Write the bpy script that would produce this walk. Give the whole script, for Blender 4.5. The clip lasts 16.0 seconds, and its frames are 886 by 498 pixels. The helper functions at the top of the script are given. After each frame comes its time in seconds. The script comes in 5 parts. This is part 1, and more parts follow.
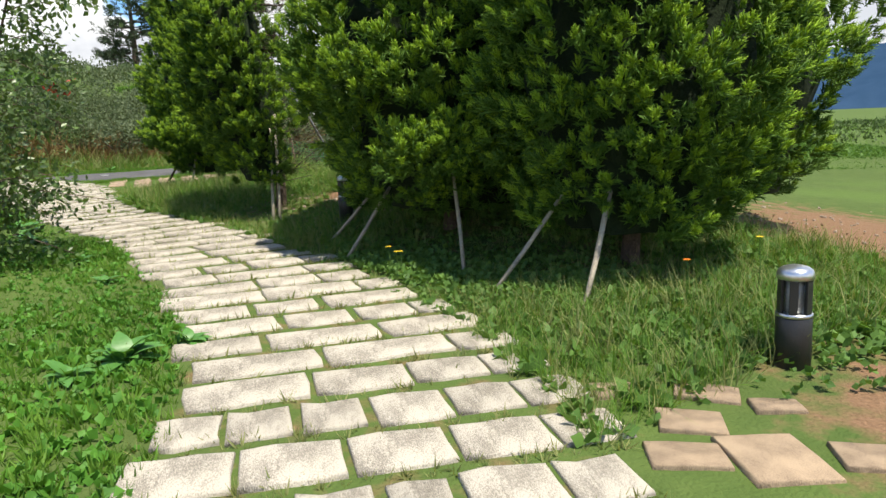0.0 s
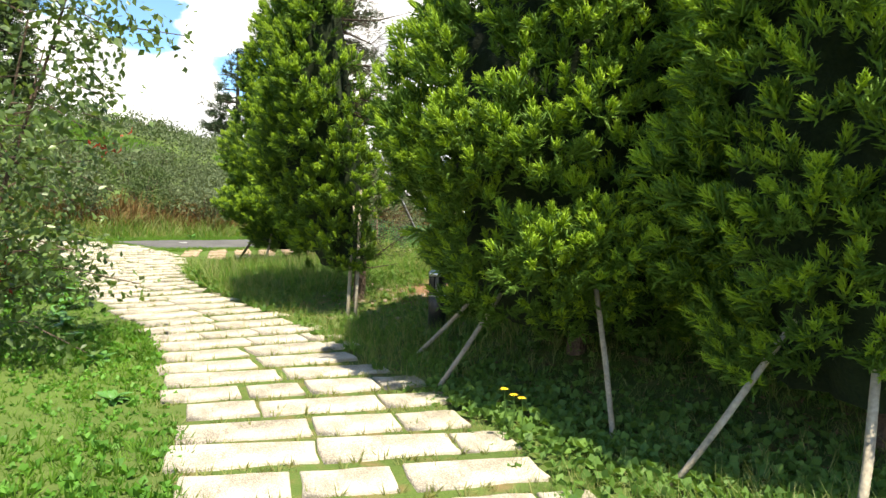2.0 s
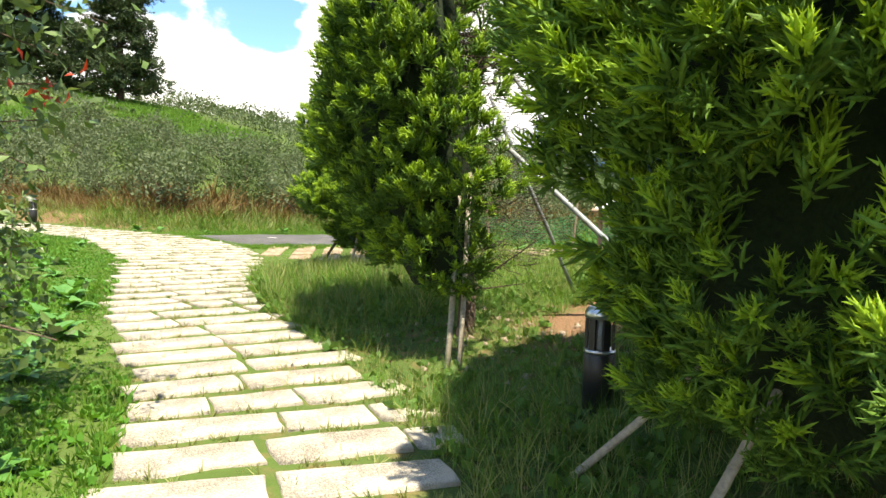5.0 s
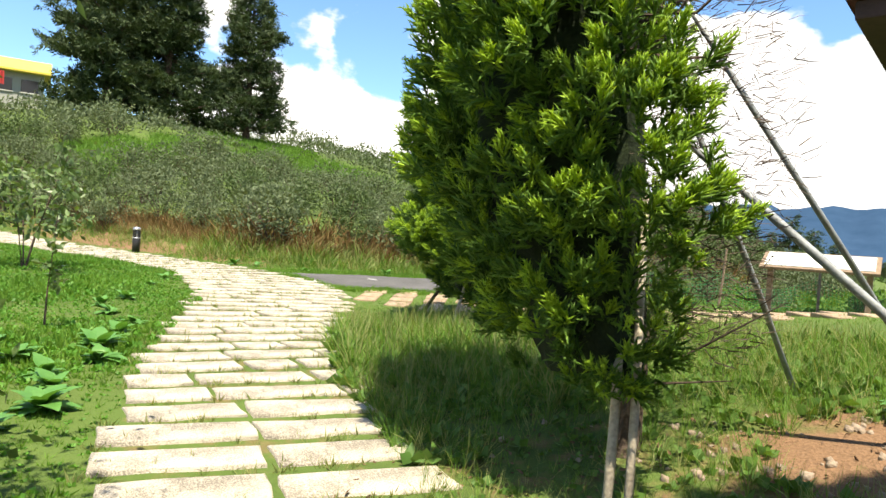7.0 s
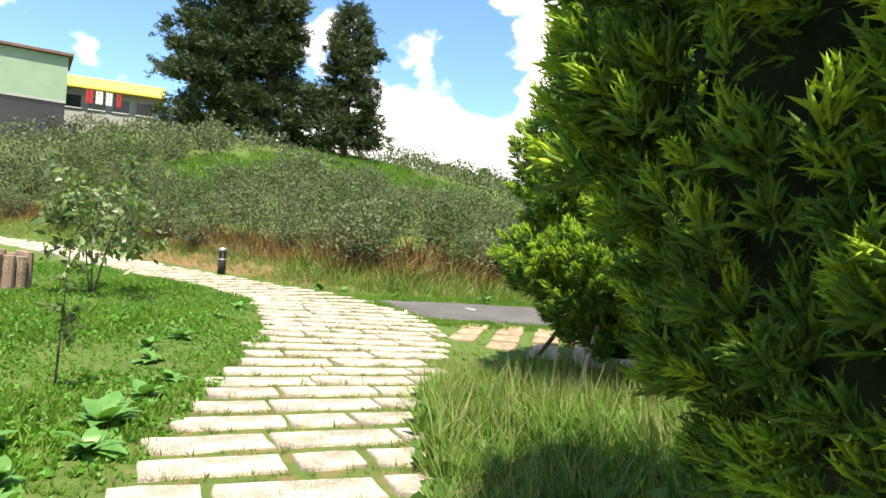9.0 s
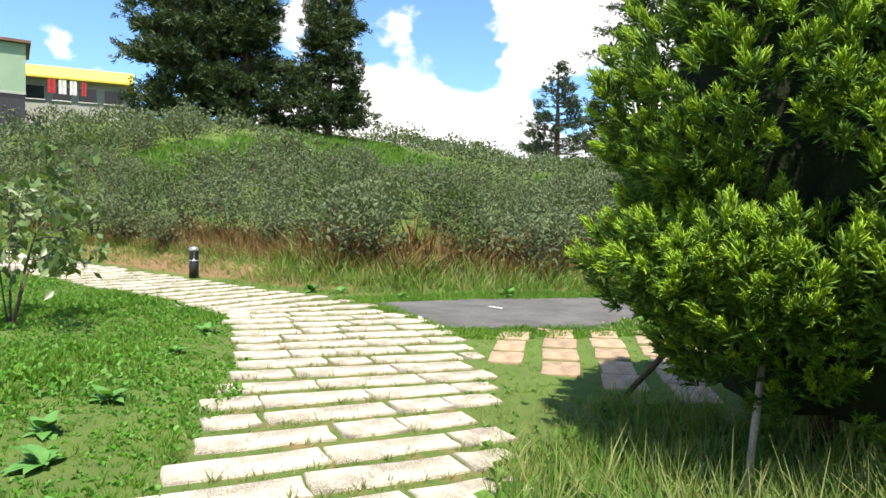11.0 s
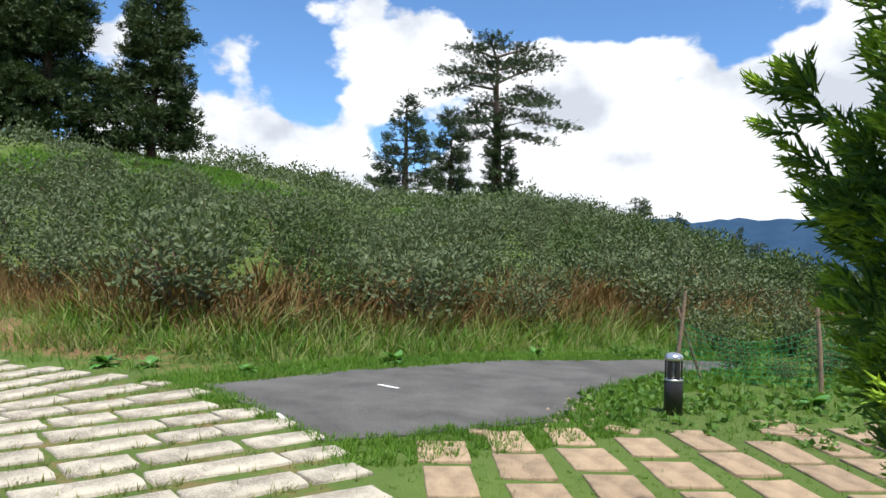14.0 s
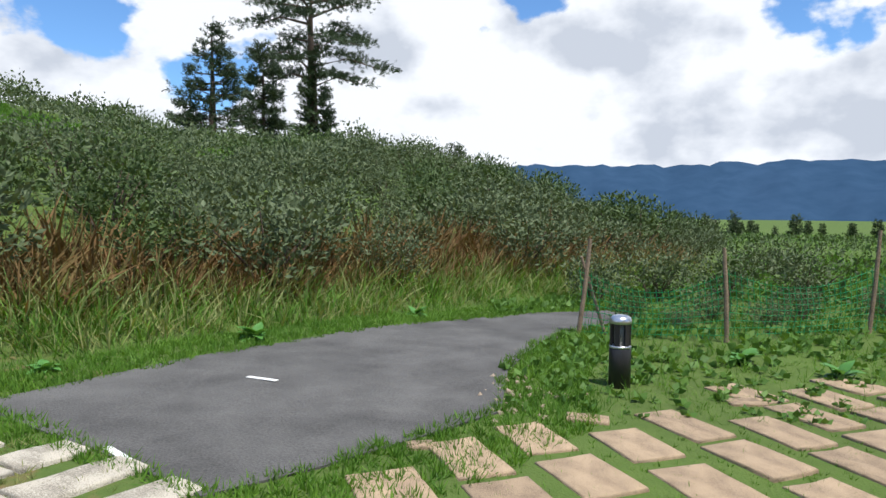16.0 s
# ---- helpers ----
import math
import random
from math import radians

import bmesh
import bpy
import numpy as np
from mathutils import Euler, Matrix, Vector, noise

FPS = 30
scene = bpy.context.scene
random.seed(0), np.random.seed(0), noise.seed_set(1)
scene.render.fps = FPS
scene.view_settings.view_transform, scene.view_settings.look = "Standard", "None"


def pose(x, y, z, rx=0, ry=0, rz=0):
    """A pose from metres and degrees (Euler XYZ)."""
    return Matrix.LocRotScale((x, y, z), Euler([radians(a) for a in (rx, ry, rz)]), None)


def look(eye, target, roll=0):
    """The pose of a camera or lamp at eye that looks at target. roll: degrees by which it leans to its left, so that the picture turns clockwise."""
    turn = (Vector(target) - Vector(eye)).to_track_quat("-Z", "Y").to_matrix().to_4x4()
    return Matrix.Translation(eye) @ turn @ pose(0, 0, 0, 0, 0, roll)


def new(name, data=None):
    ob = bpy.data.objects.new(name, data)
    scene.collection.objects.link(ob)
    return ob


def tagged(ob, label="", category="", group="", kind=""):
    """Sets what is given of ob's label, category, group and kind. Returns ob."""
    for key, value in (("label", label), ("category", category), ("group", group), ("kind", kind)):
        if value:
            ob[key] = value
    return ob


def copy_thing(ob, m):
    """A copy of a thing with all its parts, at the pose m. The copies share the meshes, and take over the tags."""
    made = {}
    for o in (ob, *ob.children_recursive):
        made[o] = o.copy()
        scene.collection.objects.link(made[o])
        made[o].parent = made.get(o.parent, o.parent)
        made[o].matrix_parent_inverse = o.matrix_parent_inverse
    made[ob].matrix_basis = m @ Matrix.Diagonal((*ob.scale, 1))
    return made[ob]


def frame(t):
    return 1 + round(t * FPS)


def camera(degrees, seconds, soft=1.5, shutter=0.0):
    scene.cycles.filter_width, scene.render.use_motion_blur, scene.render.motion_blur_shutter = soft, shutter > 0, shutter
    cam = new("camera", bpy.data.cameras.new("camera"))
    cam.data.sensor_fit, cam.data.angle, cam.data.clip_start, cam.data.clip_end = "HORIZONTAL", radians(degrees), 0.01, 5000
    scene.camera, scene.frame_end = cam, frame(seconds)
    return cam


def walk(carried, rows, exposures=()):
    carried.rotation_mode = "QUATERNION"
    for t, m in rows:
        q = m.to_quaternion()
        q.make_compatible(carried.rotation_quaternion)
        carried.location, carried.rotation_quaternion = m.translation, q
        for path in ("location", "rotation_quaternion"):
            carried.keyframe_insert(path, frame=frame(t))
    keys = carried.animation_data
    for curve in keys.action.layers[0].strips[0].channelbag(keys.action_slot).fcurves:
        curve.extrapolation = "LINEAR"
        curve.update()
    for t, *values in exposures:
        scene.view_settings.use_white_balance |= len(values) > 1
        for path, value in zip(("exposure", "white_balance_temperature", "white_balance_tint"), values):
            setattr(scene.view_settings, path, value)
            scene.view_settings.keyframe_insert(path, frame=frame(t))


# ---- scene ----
cam = camera(67.5, 16.0)

PATH = [
    (0, (0.973, -0.129, 1.547), (0.936, 1.835, 1.174), -2.4),
    (0.5, (0.843, 0.400, 1.554), (0.580, 2.366, 1.294), -2.1),
    (1, (0.761, 0.910, 1.541), (0.544, 2.890, 1.353), -1.1),
    (1.5, (0.663, 1.441, 1.558), (0.331, 3.405, 1.374), -0.3),
    (2, (0.461, 1.902, 1.582), (0.199, 3.881, 1.457), 1.1),
    (2.5, (0.330, 2.435, 1.584), (-0.050, 4.397, 1.504), 1.0),
    (3, (0.185, 2.918, 1.558), (-0.226, 4.872, 1.441), 2.1),
    (3.5, (0.084, 3.416, 1.566), (-0.219, 5.386, 1.406), 2.7),
    (4, (0.023, 3.853, 1.667), (-0.511, 5.772, 1.487), 1.9),
    (4.2, (-0.049, 4.065, 1.655), (-0.605, 5.977, 1.465), 1.5),
    (6.3, (-0.907, 6.363, 1.462), (-1.734, 8.184, 1.473), 2.7),
    (6.5, (-1.015, 6.551, 1.487), (-1.996, 8.294, 1.528), 3.5),
    (7, (-1.252, 7.006, 1.478), (-2.141, 8.797, 1.447), 3.7),
    (7.5, (-1.493, 7.476, 1.477), (-2.391, 9.262, 1.424), 2.1),
    (8, (-1.747, 7.910, 1.536), (-2.837, 9.586, 1.499), 2.5),
    (8.5, (-2.092, 8.266, 1.599), (-3.155, 9.960, 1.551), 3.7),
    (9, (-2.410, 8.709, 1.632), (-3.550, 10.352, 1.631), 4.0),
    (9.2, (-2.553, 8.845, 1.645), (-3.759, 10.440, 1.635), 4.6),
    (11.3, (-4.599, 10.900, 1.828), (-5.706, 12.564, 1.758), 0.7),
    (11.5, (-4.783, 11.086, 1.841), (-5.938, 12.718, 1.879), 0.8),
    (12, (-5.206, 11.594, 1.824), (-6.205, 13.326, 1.872), 1.4),
    (12.3, (-5.467, 11.793, 1.797), (-6.470, 13.523, 1.811), 1.8),
    (12.5, (-5.595, 11.981, 1.790), (-6.485, 13.772, 1.745), 2.0),
    (13, (-5.891, 12.503, 1.857), (-6.707, 14.329, 1.851), 0.8),
    (13.5, (-6.321, 12.928, 1.870), (-6.978, 14.817, 1.897), 1.0),
    (14, (-6.680, 13.436, 1.887), (-7.365, 15.314, 1.936), 1.4),
    (14.5, (-7.045, 13.867, 1.882), (-7.752, 15.737, 1.927), 2.4),
    (15, (-7.417, 14.229, 1.881), (-7.962, 16.153, 1.920), 2.2),
    (15.5, (-7.719, 14.686, 1.902), (-8.084, 16.652, 1.907), 1.0),
    (16, (-8.079, 15.112, 1.897), (-8.213, 17.104, 1.791), 0.6),
]
walk(cam, [(t, look(eye, target, roll)) for t, eye, target, roll in PATH], [(0, 0.65, 6600, 10), (1.0, 1.1, 7000, 9), (1.5, 1.2, 7200, 8), (3.5, 1.4, 7300, 8), (4.2, 1.4, 7300, 8), (6.5, 1.2, 7200, 9), (9.2, 1.25, 7100, 12), (11.5, 1.0, 6600, 10), (12.5, 0.75, 6500, 10), (14, 0.55, 6300, 10), (16, 0.4, 6150, 10)])

# ---- world and sun ----
SUN_FROM = Vector((0.66, -0.75, 0)).normalized()
SUN_UP = radians(68)
world = bpy.data.worlds.new("sky")
scene.world = world
world.use_nodes = True


def build_sky():
    nt = world.node_tree
    nt.nodes.clear()
    n, l = nt.nodes.new, nt.links.new
    sky = n("ShaderNodeTexSky")
    sky.sky_type = 'NISHITA'
    sky.sun_disc = False
    sky.sun_elevation = SUN_UP
    sky.sun_rotation = math.atan2(SUN_FROM.x, SUN_FROM.y)
    sky.altitude = 2000
    co = n("ShaderNodeTexCoord")
    mp = n("ShaderNodeMapping")
    mp.inputs["Location"].default_value = (3.1, 1.7, 0.35)
    mp.inputs["Scale"].default_value = (1.0, 1.0, 1.5)
    no = n("ShaderNodeTexNoise")
    no.inputs["Scale"].default_value = 2.6
    no.inputs["Detail"].default_value = 9
    no.inputs["Roughness"].default_value = 0.5
    ramp = n("ShaderNodeValToRGB")
    ramp.color_ramp.elements[0].position = 0.385
    ramp.color_ramp.elements[1].position = 0.405
    shade = n("ShaderNodeValToRGB")
    shade.color_ramp.elements[0].position, shade.color_ramp.elements[0].color = 0.38, (9.8, 10.3, 11.2, 1)
    shade.color_ramp.elements[1].position, shade.color_ramp.elements[1].color = 0.52, (15.5, 15.6, 15.8, 1)
    no2 = n("ShaderNodeTexNoise")
    no2.inputs["Scale"].default_value = 6.5
    no2.inputs["Detail"].default_value = 7
    mix = n("ShaderNodeMixRGB")
    bg = n("ShaderNodeBackground")
    bg.inputs["Strength"].default_value = 0.05
    out = n("ShaderNodeOutputWorld")
    l(co.outputs["Generated"], mp.inputs["Vector"])
    l(mp.outputs[0], no.inputs["Vector"])
    l(mp.outputs[0], no2.inputs["Vector"])
    sep, high, lower = n("ShaderNodeSeparateXYZ"), n("ShaderNodeMapRange"), n("ShaderNodeMath")
    high.inputs[1].default_value, high.inputs[2].default_value, high.inputs[3].default_value, high.inputs[4].default_value = 0.17, 0.37, 0.0, 0.20
    lower.operation = 'SUBTRACT'
    l(co.outputs["Generated"], sep.inputs[0])
    l(sep.outputs["Z"], high.inputs[0])
    l(no.outputs[0], lower.inputs[0])
    l(high.outputs[0], lower.inputs[1])
    l(lower.outputs[0], ramp.inputs[0])
    l(no2.outputs[0], shade.inputs[0])
    l(ramp.outputs[0], mix.inputs[0])
    clear = n("ShaderNodeMixRGB")
    clear.blend_type = 'MULTIPLY'
    clear.inputs[0].default_value = 1.0
    clear.inputs[2].default_value = (1.9, 2.5, 2.9, 1)
    l(sky.outputs[0], clear.inputs[1])
    l(clear.outputs[0], mix.inputs[1])
    l(shade.outputs[0], mix.inputs[2])
    l(mix.outputs[0], bg.inputs[0])
    l(bg.outputs[0], out.inputs[0])


build_sky()
sun = new("sun", bpy.data.lights.new("sun", 'SUN'))
sun.data.energy, sun.data.angle, sun.data.color = 5.0, radians(0.55), (1.0, 0.94, 0.81)
d = SUN_FROM * math.cos(SUN_UP) + Vector((0, 0, math.sin(SUN_UP)))
sun.matrix_world = look(d * 60, (0, 0, 0))


# ---- materials ----
def material(name, base, dark=None, rough=0.8, scale=6.0, fine=60.0, bump=0.3, metal=0.0, trans=0.0, island=0.0, obj=0.0, glow=None, spec=0.3, span=(0.72, 1.28)):
    """A surface with two scales of variation; trans: share of light let through, island: variation piece by piece."""
    m = bpy.data.materials.new(name)
    m.use_nodes = True
    nt = m.node_tree
    n, l = nt.nodes.new, nt.links.new
    b = nt.nodes["Principled BSDF"]
    out = nt.nodes["Material Output"]
    co = n("ShaderNodeTexCoord")
    big, small = n("ShaderNodeTexNoise"), n("ShaderNodeTexNoise")
    big.inputs["Scale"].default_value, small.inputs["Scale"].default_value = scale, fine
    big.inputs["Detail"].default_value, small.inputs["Detail"].default_value = 4, 3
    l(co.outputs["Object"], big.inputs["Vector"])
    l(co.outputs["Object"], small.inputs["Vector"])
    add = n("ShaderNodeMath")
    add.operation = 'ADD'
    l(big.outputs[0], add.inputs[0])
    l(small.outputs[0], add.inputs[1])
    mr = n("ShaderNodeMapRange")
    mr.inputs[1].default_value, mr.inputs[2].default_value = span
    l(add.outputs[0], mr.inputs[0])
    fac = mr.outputs[0]
    if island or obj:
        geo = n("ShaderNodeNewGeometry") if island else n("ShaderNodeObjectInfo")
        mx = n("ShaderNodeMix")
        mx.inputs[0].default_value = island or obj
        l(fac, mx.inputs[2])
        l(geo.outputs["Random Per Island" if island else "Random"], mx.inputs[3])
        fac = mx.outputs[0]
    mix = n("ShaderNodeMixRGB")
    dark = dark or tuple(c * 0.6 for c in base)
    mix.inputs[1].default_value, mix.inputs[2].default_value = (*dark, 1), (*base, 1)
    l(fac, mix.inputs[0])
    l(mix.outputs[0], b.inputs["Base Color"])
    b.inputs["Roughness"].default_value, b.inputs["Metallic"].default_value = rough, metal
    b.inputs["Specular IOR Level"].default_value = spec
    if bump:
        bp = n("ShaderNodeBump")
        bp.inputs["Strength"].default_value, bp.inputs["Distance"].default_value = bump, 0.02
        l(add.outputs[0], bp.inputs["Height"])
        l(bp.outputs[0], b.inputs["Normal"])
    if trans:
        tr, ms = n("ShaderNodeBsdfTranslucent"), n("ShaderNodeMixShader")
        ms.inputs[0].default_value = trans
        gain = n("ShaderNodeMixRGB")
        gain.blend_type = 'MULTIPLY'
        gain.inputs[0].default_value = 1.0
        gain.inputs[2].default_value = (1.25, 1.15, 0.5, 1)
        l(mix.outputs[0], gain.inputs[1])
        l(gain.outputs[0], tr.inputs[0])
        l(b.outputs[0], ms.inputs[1])
        l(tr.outputs[0], ms.inputs[2])
        l(ms.outputs[0], out.inputs[0])
    if glow:
        b.inputs["Emission Color"].default_value, b.inputs["Emission Strength"].default_value = (*glow[:3], 1), glow[3]
    return m


# two foliage tones: new growth with sunlight painted in, old growth with shade
M_CYPRESS = material("cypress_lit_tips", (0.32, 0.48, 0.032), (0.14, 0.26, 0.016), 0.65, 3, 45, 0.3, trans=0.25, island=0.4)
M_CYPRESS_OLD_SHADED = material("cypress_old_shaded_foliage", (0.12, 0.22, 0.02), (0.03, 0.08, 0.010), 0.7, 3, 45, 0.3, trans=0.12, island=0.4)
# near-black: the shade inside the crowns put into the colour
M_CORE_SHADE = material("cypress_core_shade", (0.016, 0.028, 0.008), (0.006, 0.012, 0.004), 0.95, 6, 40, 0.5)
M_TWIG = material("twig", (0.10, 0.075, 0.055), (0.05, 0.035, 0.028), 0.9, 8, 60, 0.5)
M_BARK = material("bark", (0.14, 0.10, 0.075), (0.05, 0.035, 0.025), 0.95, 6, 40, 0.8)
M_BAMBOO = material("weathered_pole", (0.42, 0.37, 0.28), (0.22, 0.19, 0.15), 0.75, 5, 45, 0.3)
M_STEEL = material("galvanised_pole", (0.35, 0.37, 0.38), (0.2, 0.21, 0.22), 0.5, 6, 50, 0.1, metal=0.3)
M_SLAB = material("granite_slab", (0.52, 0.47, 0.39), (0.17, 0.15, 0.12), 0.85, 3.0, 95, 0.6, obj=0.2, span=(0.82, 1.12))
M_SLAB_ORANGE = material("sandstone_slab", (0.46, 0.34, 0.225), (0.18, 0.13, 0.09), 0.85, 2.2, 80, 0.6, obj=0.3, span=(0.80, 1.15))
M_ASPHALT = material("asphalt", (0.125, 0.121, 0.118), (0.055, 0.053, 0.052), 0.9, 1.8, 60, 0.6)
M_WHITE = material("road_paint", (0.8, 0.8, 0.78), (0.6, 0.6, 0.58), 0.6, 8, 60, 0.2)
M_GRASS = material("grass", (0.16, 0.30, 0.035), (0.06, 0.15, 0.02), 0.6, 0.9, 12, 0, trans=0.35, island=0.5)
M_CLOVER = material("clover", (0.12, 0.30, 0.035), (0.05, 0.15, 0.02), 0.55, 0.9, 12, 0, trans=0.3, island=0.5)
M_DRY = material("dry_grass", (0.34, 0.34, 0.14), (0.12, 0.18, 0.05), 0.7, 0.9, 12, 0, trans=0.35, island=0.6)
M_RED_WEED = material("russet_weed", (0.24, 0.12, 0.055), (0.10, 0.10, 0.03), 0.8, 0.9, 12, 0, trans=0.2, island=0.6)
M_WEED = material("weed", (0.13, 0.24, 0.045), (0.05, 0.12, 0.025), 0.6, 0.9, 12, 0, trans=0.3, island=0.6)
M_SHRUB_DARK = material("dark_shrub_leaves", (0.115, 0.17, 0.055), (0.03, 0.055, 0.018), 0.6, 0.35, 3, 0, trans=0.2, island=0.35, spec=0.25)
M_SHRUB = material("shrub_leaves", (0.155, 0.195, 0.10), (0.05, 0.075, 0.032), 0.6, 0.35, 3, 0, trans=0.2, island=0.35, spec=0.25)
M_FIR = material("fir_needles", (0.065, 0.10, 0.035), (0.02, 0.036, 0.014), 0.7, 0.8, 12, 0, trans=0.12, island=0.5)
M_CEDAR = material("cedar_needles", (0.06, 0.09, 0.04), (0.02, 0.035, 0.018), 0.7, 0.8, 12, 0, trans=0.12, island=0.5)
M_PEAR = material("pear_leaves", (0.16, 0.25, 0.07), (0.05, 0.09, 0.03), 0.4, 2, 20, 0, trans=0.3, island=0.6, spec=0.5)
M_RED_LEAF = material("red_leaf", (0.5, 0.06, 0.03), (0.25, 0.03, 0.02), 0.5, 2, 20, 0, trans=0.3, island=0.5)
M_HOSTA = material("dock_leaves", (0.15, 0.34, 0.08), (0.07, 0.2, 0.04), 0.45, 3, 14, 0.2, trans=0.3, island=0.5, spec=0.5)
M_BLACK = material("black_metal", (0.022, 0.021, 0.022), (0.012, 0.012, 0.013), 0.42, 8, 90, 0.1, spec=0.5)
M_CHROME = material("polished_cap", (0.7, 0.7, 0.72), (0.55, 0.55, 0.57), 0.28, 8, 60, 0.05, metal=0.9)
M_LENS = material("frosted_glass", (0.30, 0.30, 0.28), (0.2, 0.2, 0.19), 0.25, 8, 60, 0.0, spec=0.5)
M_WOOD = material("weathered_wood", (0.30, 0.22, 0.15), (0.15, 0.11, 0.08), 0.85, 5, 40, 0.5)
M_LOG = material("log_wood", (0.33, 0.25, 0.19), (0.17, 0.12, 0.09), 0.9, 5, 40, 0.7)
M_PANEL = material("board_panel", (0.75, 0.78, 0.75), (0.55, 0.6, 0.58), 0.4, 3, 20, 0.0)
M_ROOF = material("roof_shingle", (0.20, 0.075, 0.065), (0.11, 0.045, 0.04), 0.8, 5, 40, 0.4)
M_ROOF_UNDER = material("dark_eaves", (0.06, 0.035, 0.03), None, 0.8, 5, 40, 0.2)
M_GREEN_WALL = material("green_sheet", (0.28, 0.40, 0.28), (0.22, 0.33, 0.22), 0.6, 1, 20, 0.1)
M_GREY_WALL = material("grey_wall", (0.42, 0.43, 0.41), (0.32, 0.33, 0.31), 0.8, 1, 20, 0.1)
M_YELLOW = material("yellow_roof", (0.72, 0.58, 0.10), (0.6, 0.47, 0.08), 0.6, 1, 20, 0.1)
M_SHED_ROOF = material("rusty_roof", (0.22, 0.13, 0.10), None, 0.7, 1, 20, 0.2)
M_GLASS_AND_SHADE = material("window_glass_and_shade", (0.03, 0.035, 0.04), None, 0.1, 1, 20, 0, spec=0.6)
M_WHITE_CLOTH = material("white_cloth", (0.75, 0.75, 0.75), None, 0.8, 4, 40, 0.2)
M_RED_CLOTH = material("red_cloth", (0.5, 0.05, 0.05), None, 0.8, 4, 40, 0.2)
M_NET = material("green_net", (0.04, 0.36, 0.16), (0.03, 0.25, 0.1), 0.6, 3, 30, 0.1, trans=0.4)
M_FLOWER = material("yellow_petals", (0.85, 0.6, 0.03), None, 0.5, 8, 40, 0)
M_ORANGE_FLOWER = material("orange_petals", (0.9, 0.25, 0.02), None, 0.5, 8, 40, 0)
M_STONE = material("rubble", (0.36, 0.29, 0.22), (0.2, 0.15, 0.11), 0.9, 8, 60, 0.6, island=0.5)
M_LITTER = material("leaf_litter", (0.22, 0.13, 0.075), (0.10, 0.06, 0.035), 0.9, 8, 60, 0.2, island=0.6)
# distance haze put into the blue base colour and a faint glow
M_MOUNTAIN_HAZE = material("far_mountain_haze", (0.03, 0.06, 0.11), (0.02, 0.045, 0.085), 1.0, 0.002, 0.02, 0, spec=0.0, glow=(0.03, 0.06, 0.12, 0.16))


def ground_material():
    m = bpy.data.materials.new("ground_soil_grass")
    m.use_nodes = True
    nt = m.node_tree
    n, l = nt.nodes.new, nt.links.new
    b = nt.nodes["Principled BSDF"]
    b.inputs["Roughness"].default_value = 0.95
    b.inputs["Specular IOR Level"].default_value = 0.1
    co = n("ShaderNodeTexCoord")
    a, c, f = n("ShaderNodeTexNoise"), n("ShaderNodeTexNoise"), n("ShaderNodeTexNoise")
    a.inputs["Scale"].default_value, c.inputs["Scale"].default_value, f.inputs["Scale"].default_value = 0.35, 5, 45
    for t in (a, c, f):
        t.inputs["Detail"].default_value = 5
        l(co.outputs["Object"], t.inputs["Vector"])
    green = n("ShaderNodeMixRGB")
    green.inputs[1].default_value, green.inputs[2].default_value = (0.045, 0.08, 0.02, 1), (0.11, 0.15, 0.042, 1)
    l(c.outputs[0], green.inputs[0])
    patch = n("ShaderNodeMixRGB")
    patch.inputs[2].default_value = (0.095, 0.15, 0.035, 1)
    pr = n("ShaderNodeMapRange")
    pr.inputs[1].default_value, pr.inputs[2].default_value, pr.inputs[4].default_value = 0.45, 0.65, 0.7
    l(a.outputs[0], pr.inputs[0])
    l(pr.outputs[0], patch.inputs[0])
    l(green.outputs[0], patch.inputs[1])
    soil = n("ShaderNodeMixRGB")
    soil.inputs[1].default_value, soil.inputs[2].default_value = (0.09, 0.055, 0.032, 1), (0.30, 0.18, 0.105, 1)
    l(f.outputs[0], soil.inputs[0])
    at = n("ShaderNodeAttribute")
    at.attribute_name = "soil"
    ad = n("ShaderNodeMath")
    ad.operation = 'ADD'
    l(at.outputs["Fac"], ad.inputs[0])
    l(c.outputs[0], ad.inputs[1])
    mr = n("ShaderNodeMapRange")
    mr.inputs[1].default_value, mr.inputs[2].default_value = 0.72, 1.0
    l(ad.outputs[0], mr.inputs[0])
    mx = n("ShaderNodeMixRGB")
    l(mr.outputs[0], mx.inputs[0])
    l(patch.outputs[0], mx.inputs[1])
    l(soil.outputs[0], mx.inputs[2])
    l(mx.outputs[0], b.inputs["Base Color"])
    bp = n("ShaderNodeBump")
    bp.inputs["Strength"].default_value, bp.inputs["Distance"].default_value = 0.7, 0.03
    l(f.outputs[0], bp.inputs["Height"])
    l(bp.outputs[0], b.inputs["Normal"])
    return m


M_GROUND = ground_material()


# ---- mesh helpers ----
def mesh_from(name, v, f, mat, smooth=False):
    me = bpy.data.meshes.new(name)
    v, f = np.asarray(v, np.float32), np.asarray(f, np.int32)
    k = f.shape[1]
    me.vertices.add(len(v))
    me.vertices.foreach_set("co", v.ravel())
    me.loops.add(f.size)
    me.loops.foreach_set("vertex_index", f.ravel())
    me.polygons.add(len(f))
    me.polygons.foreach_set("loop_start", np.arange(0, f.size, k, dtype=np.int32))
    if smooth:
        me.polygons.foreach_set("use_smooth", np.ones(len(f), bool))
    me.update(calc_edges=True)
    me.materials.append(mat)
    return me


def under(ob, parent):
    """Hangs ob below parent without moving it."""
    ob.parent = parent
    ob.matrix_parent_inverse = Matrix.Identity(4)
    return ob


def part_data(name, me, parent, label=""):
    ob = new(name, me)
    if parent is not None:
        under(ob, parent)
    return tagged(ob, label)


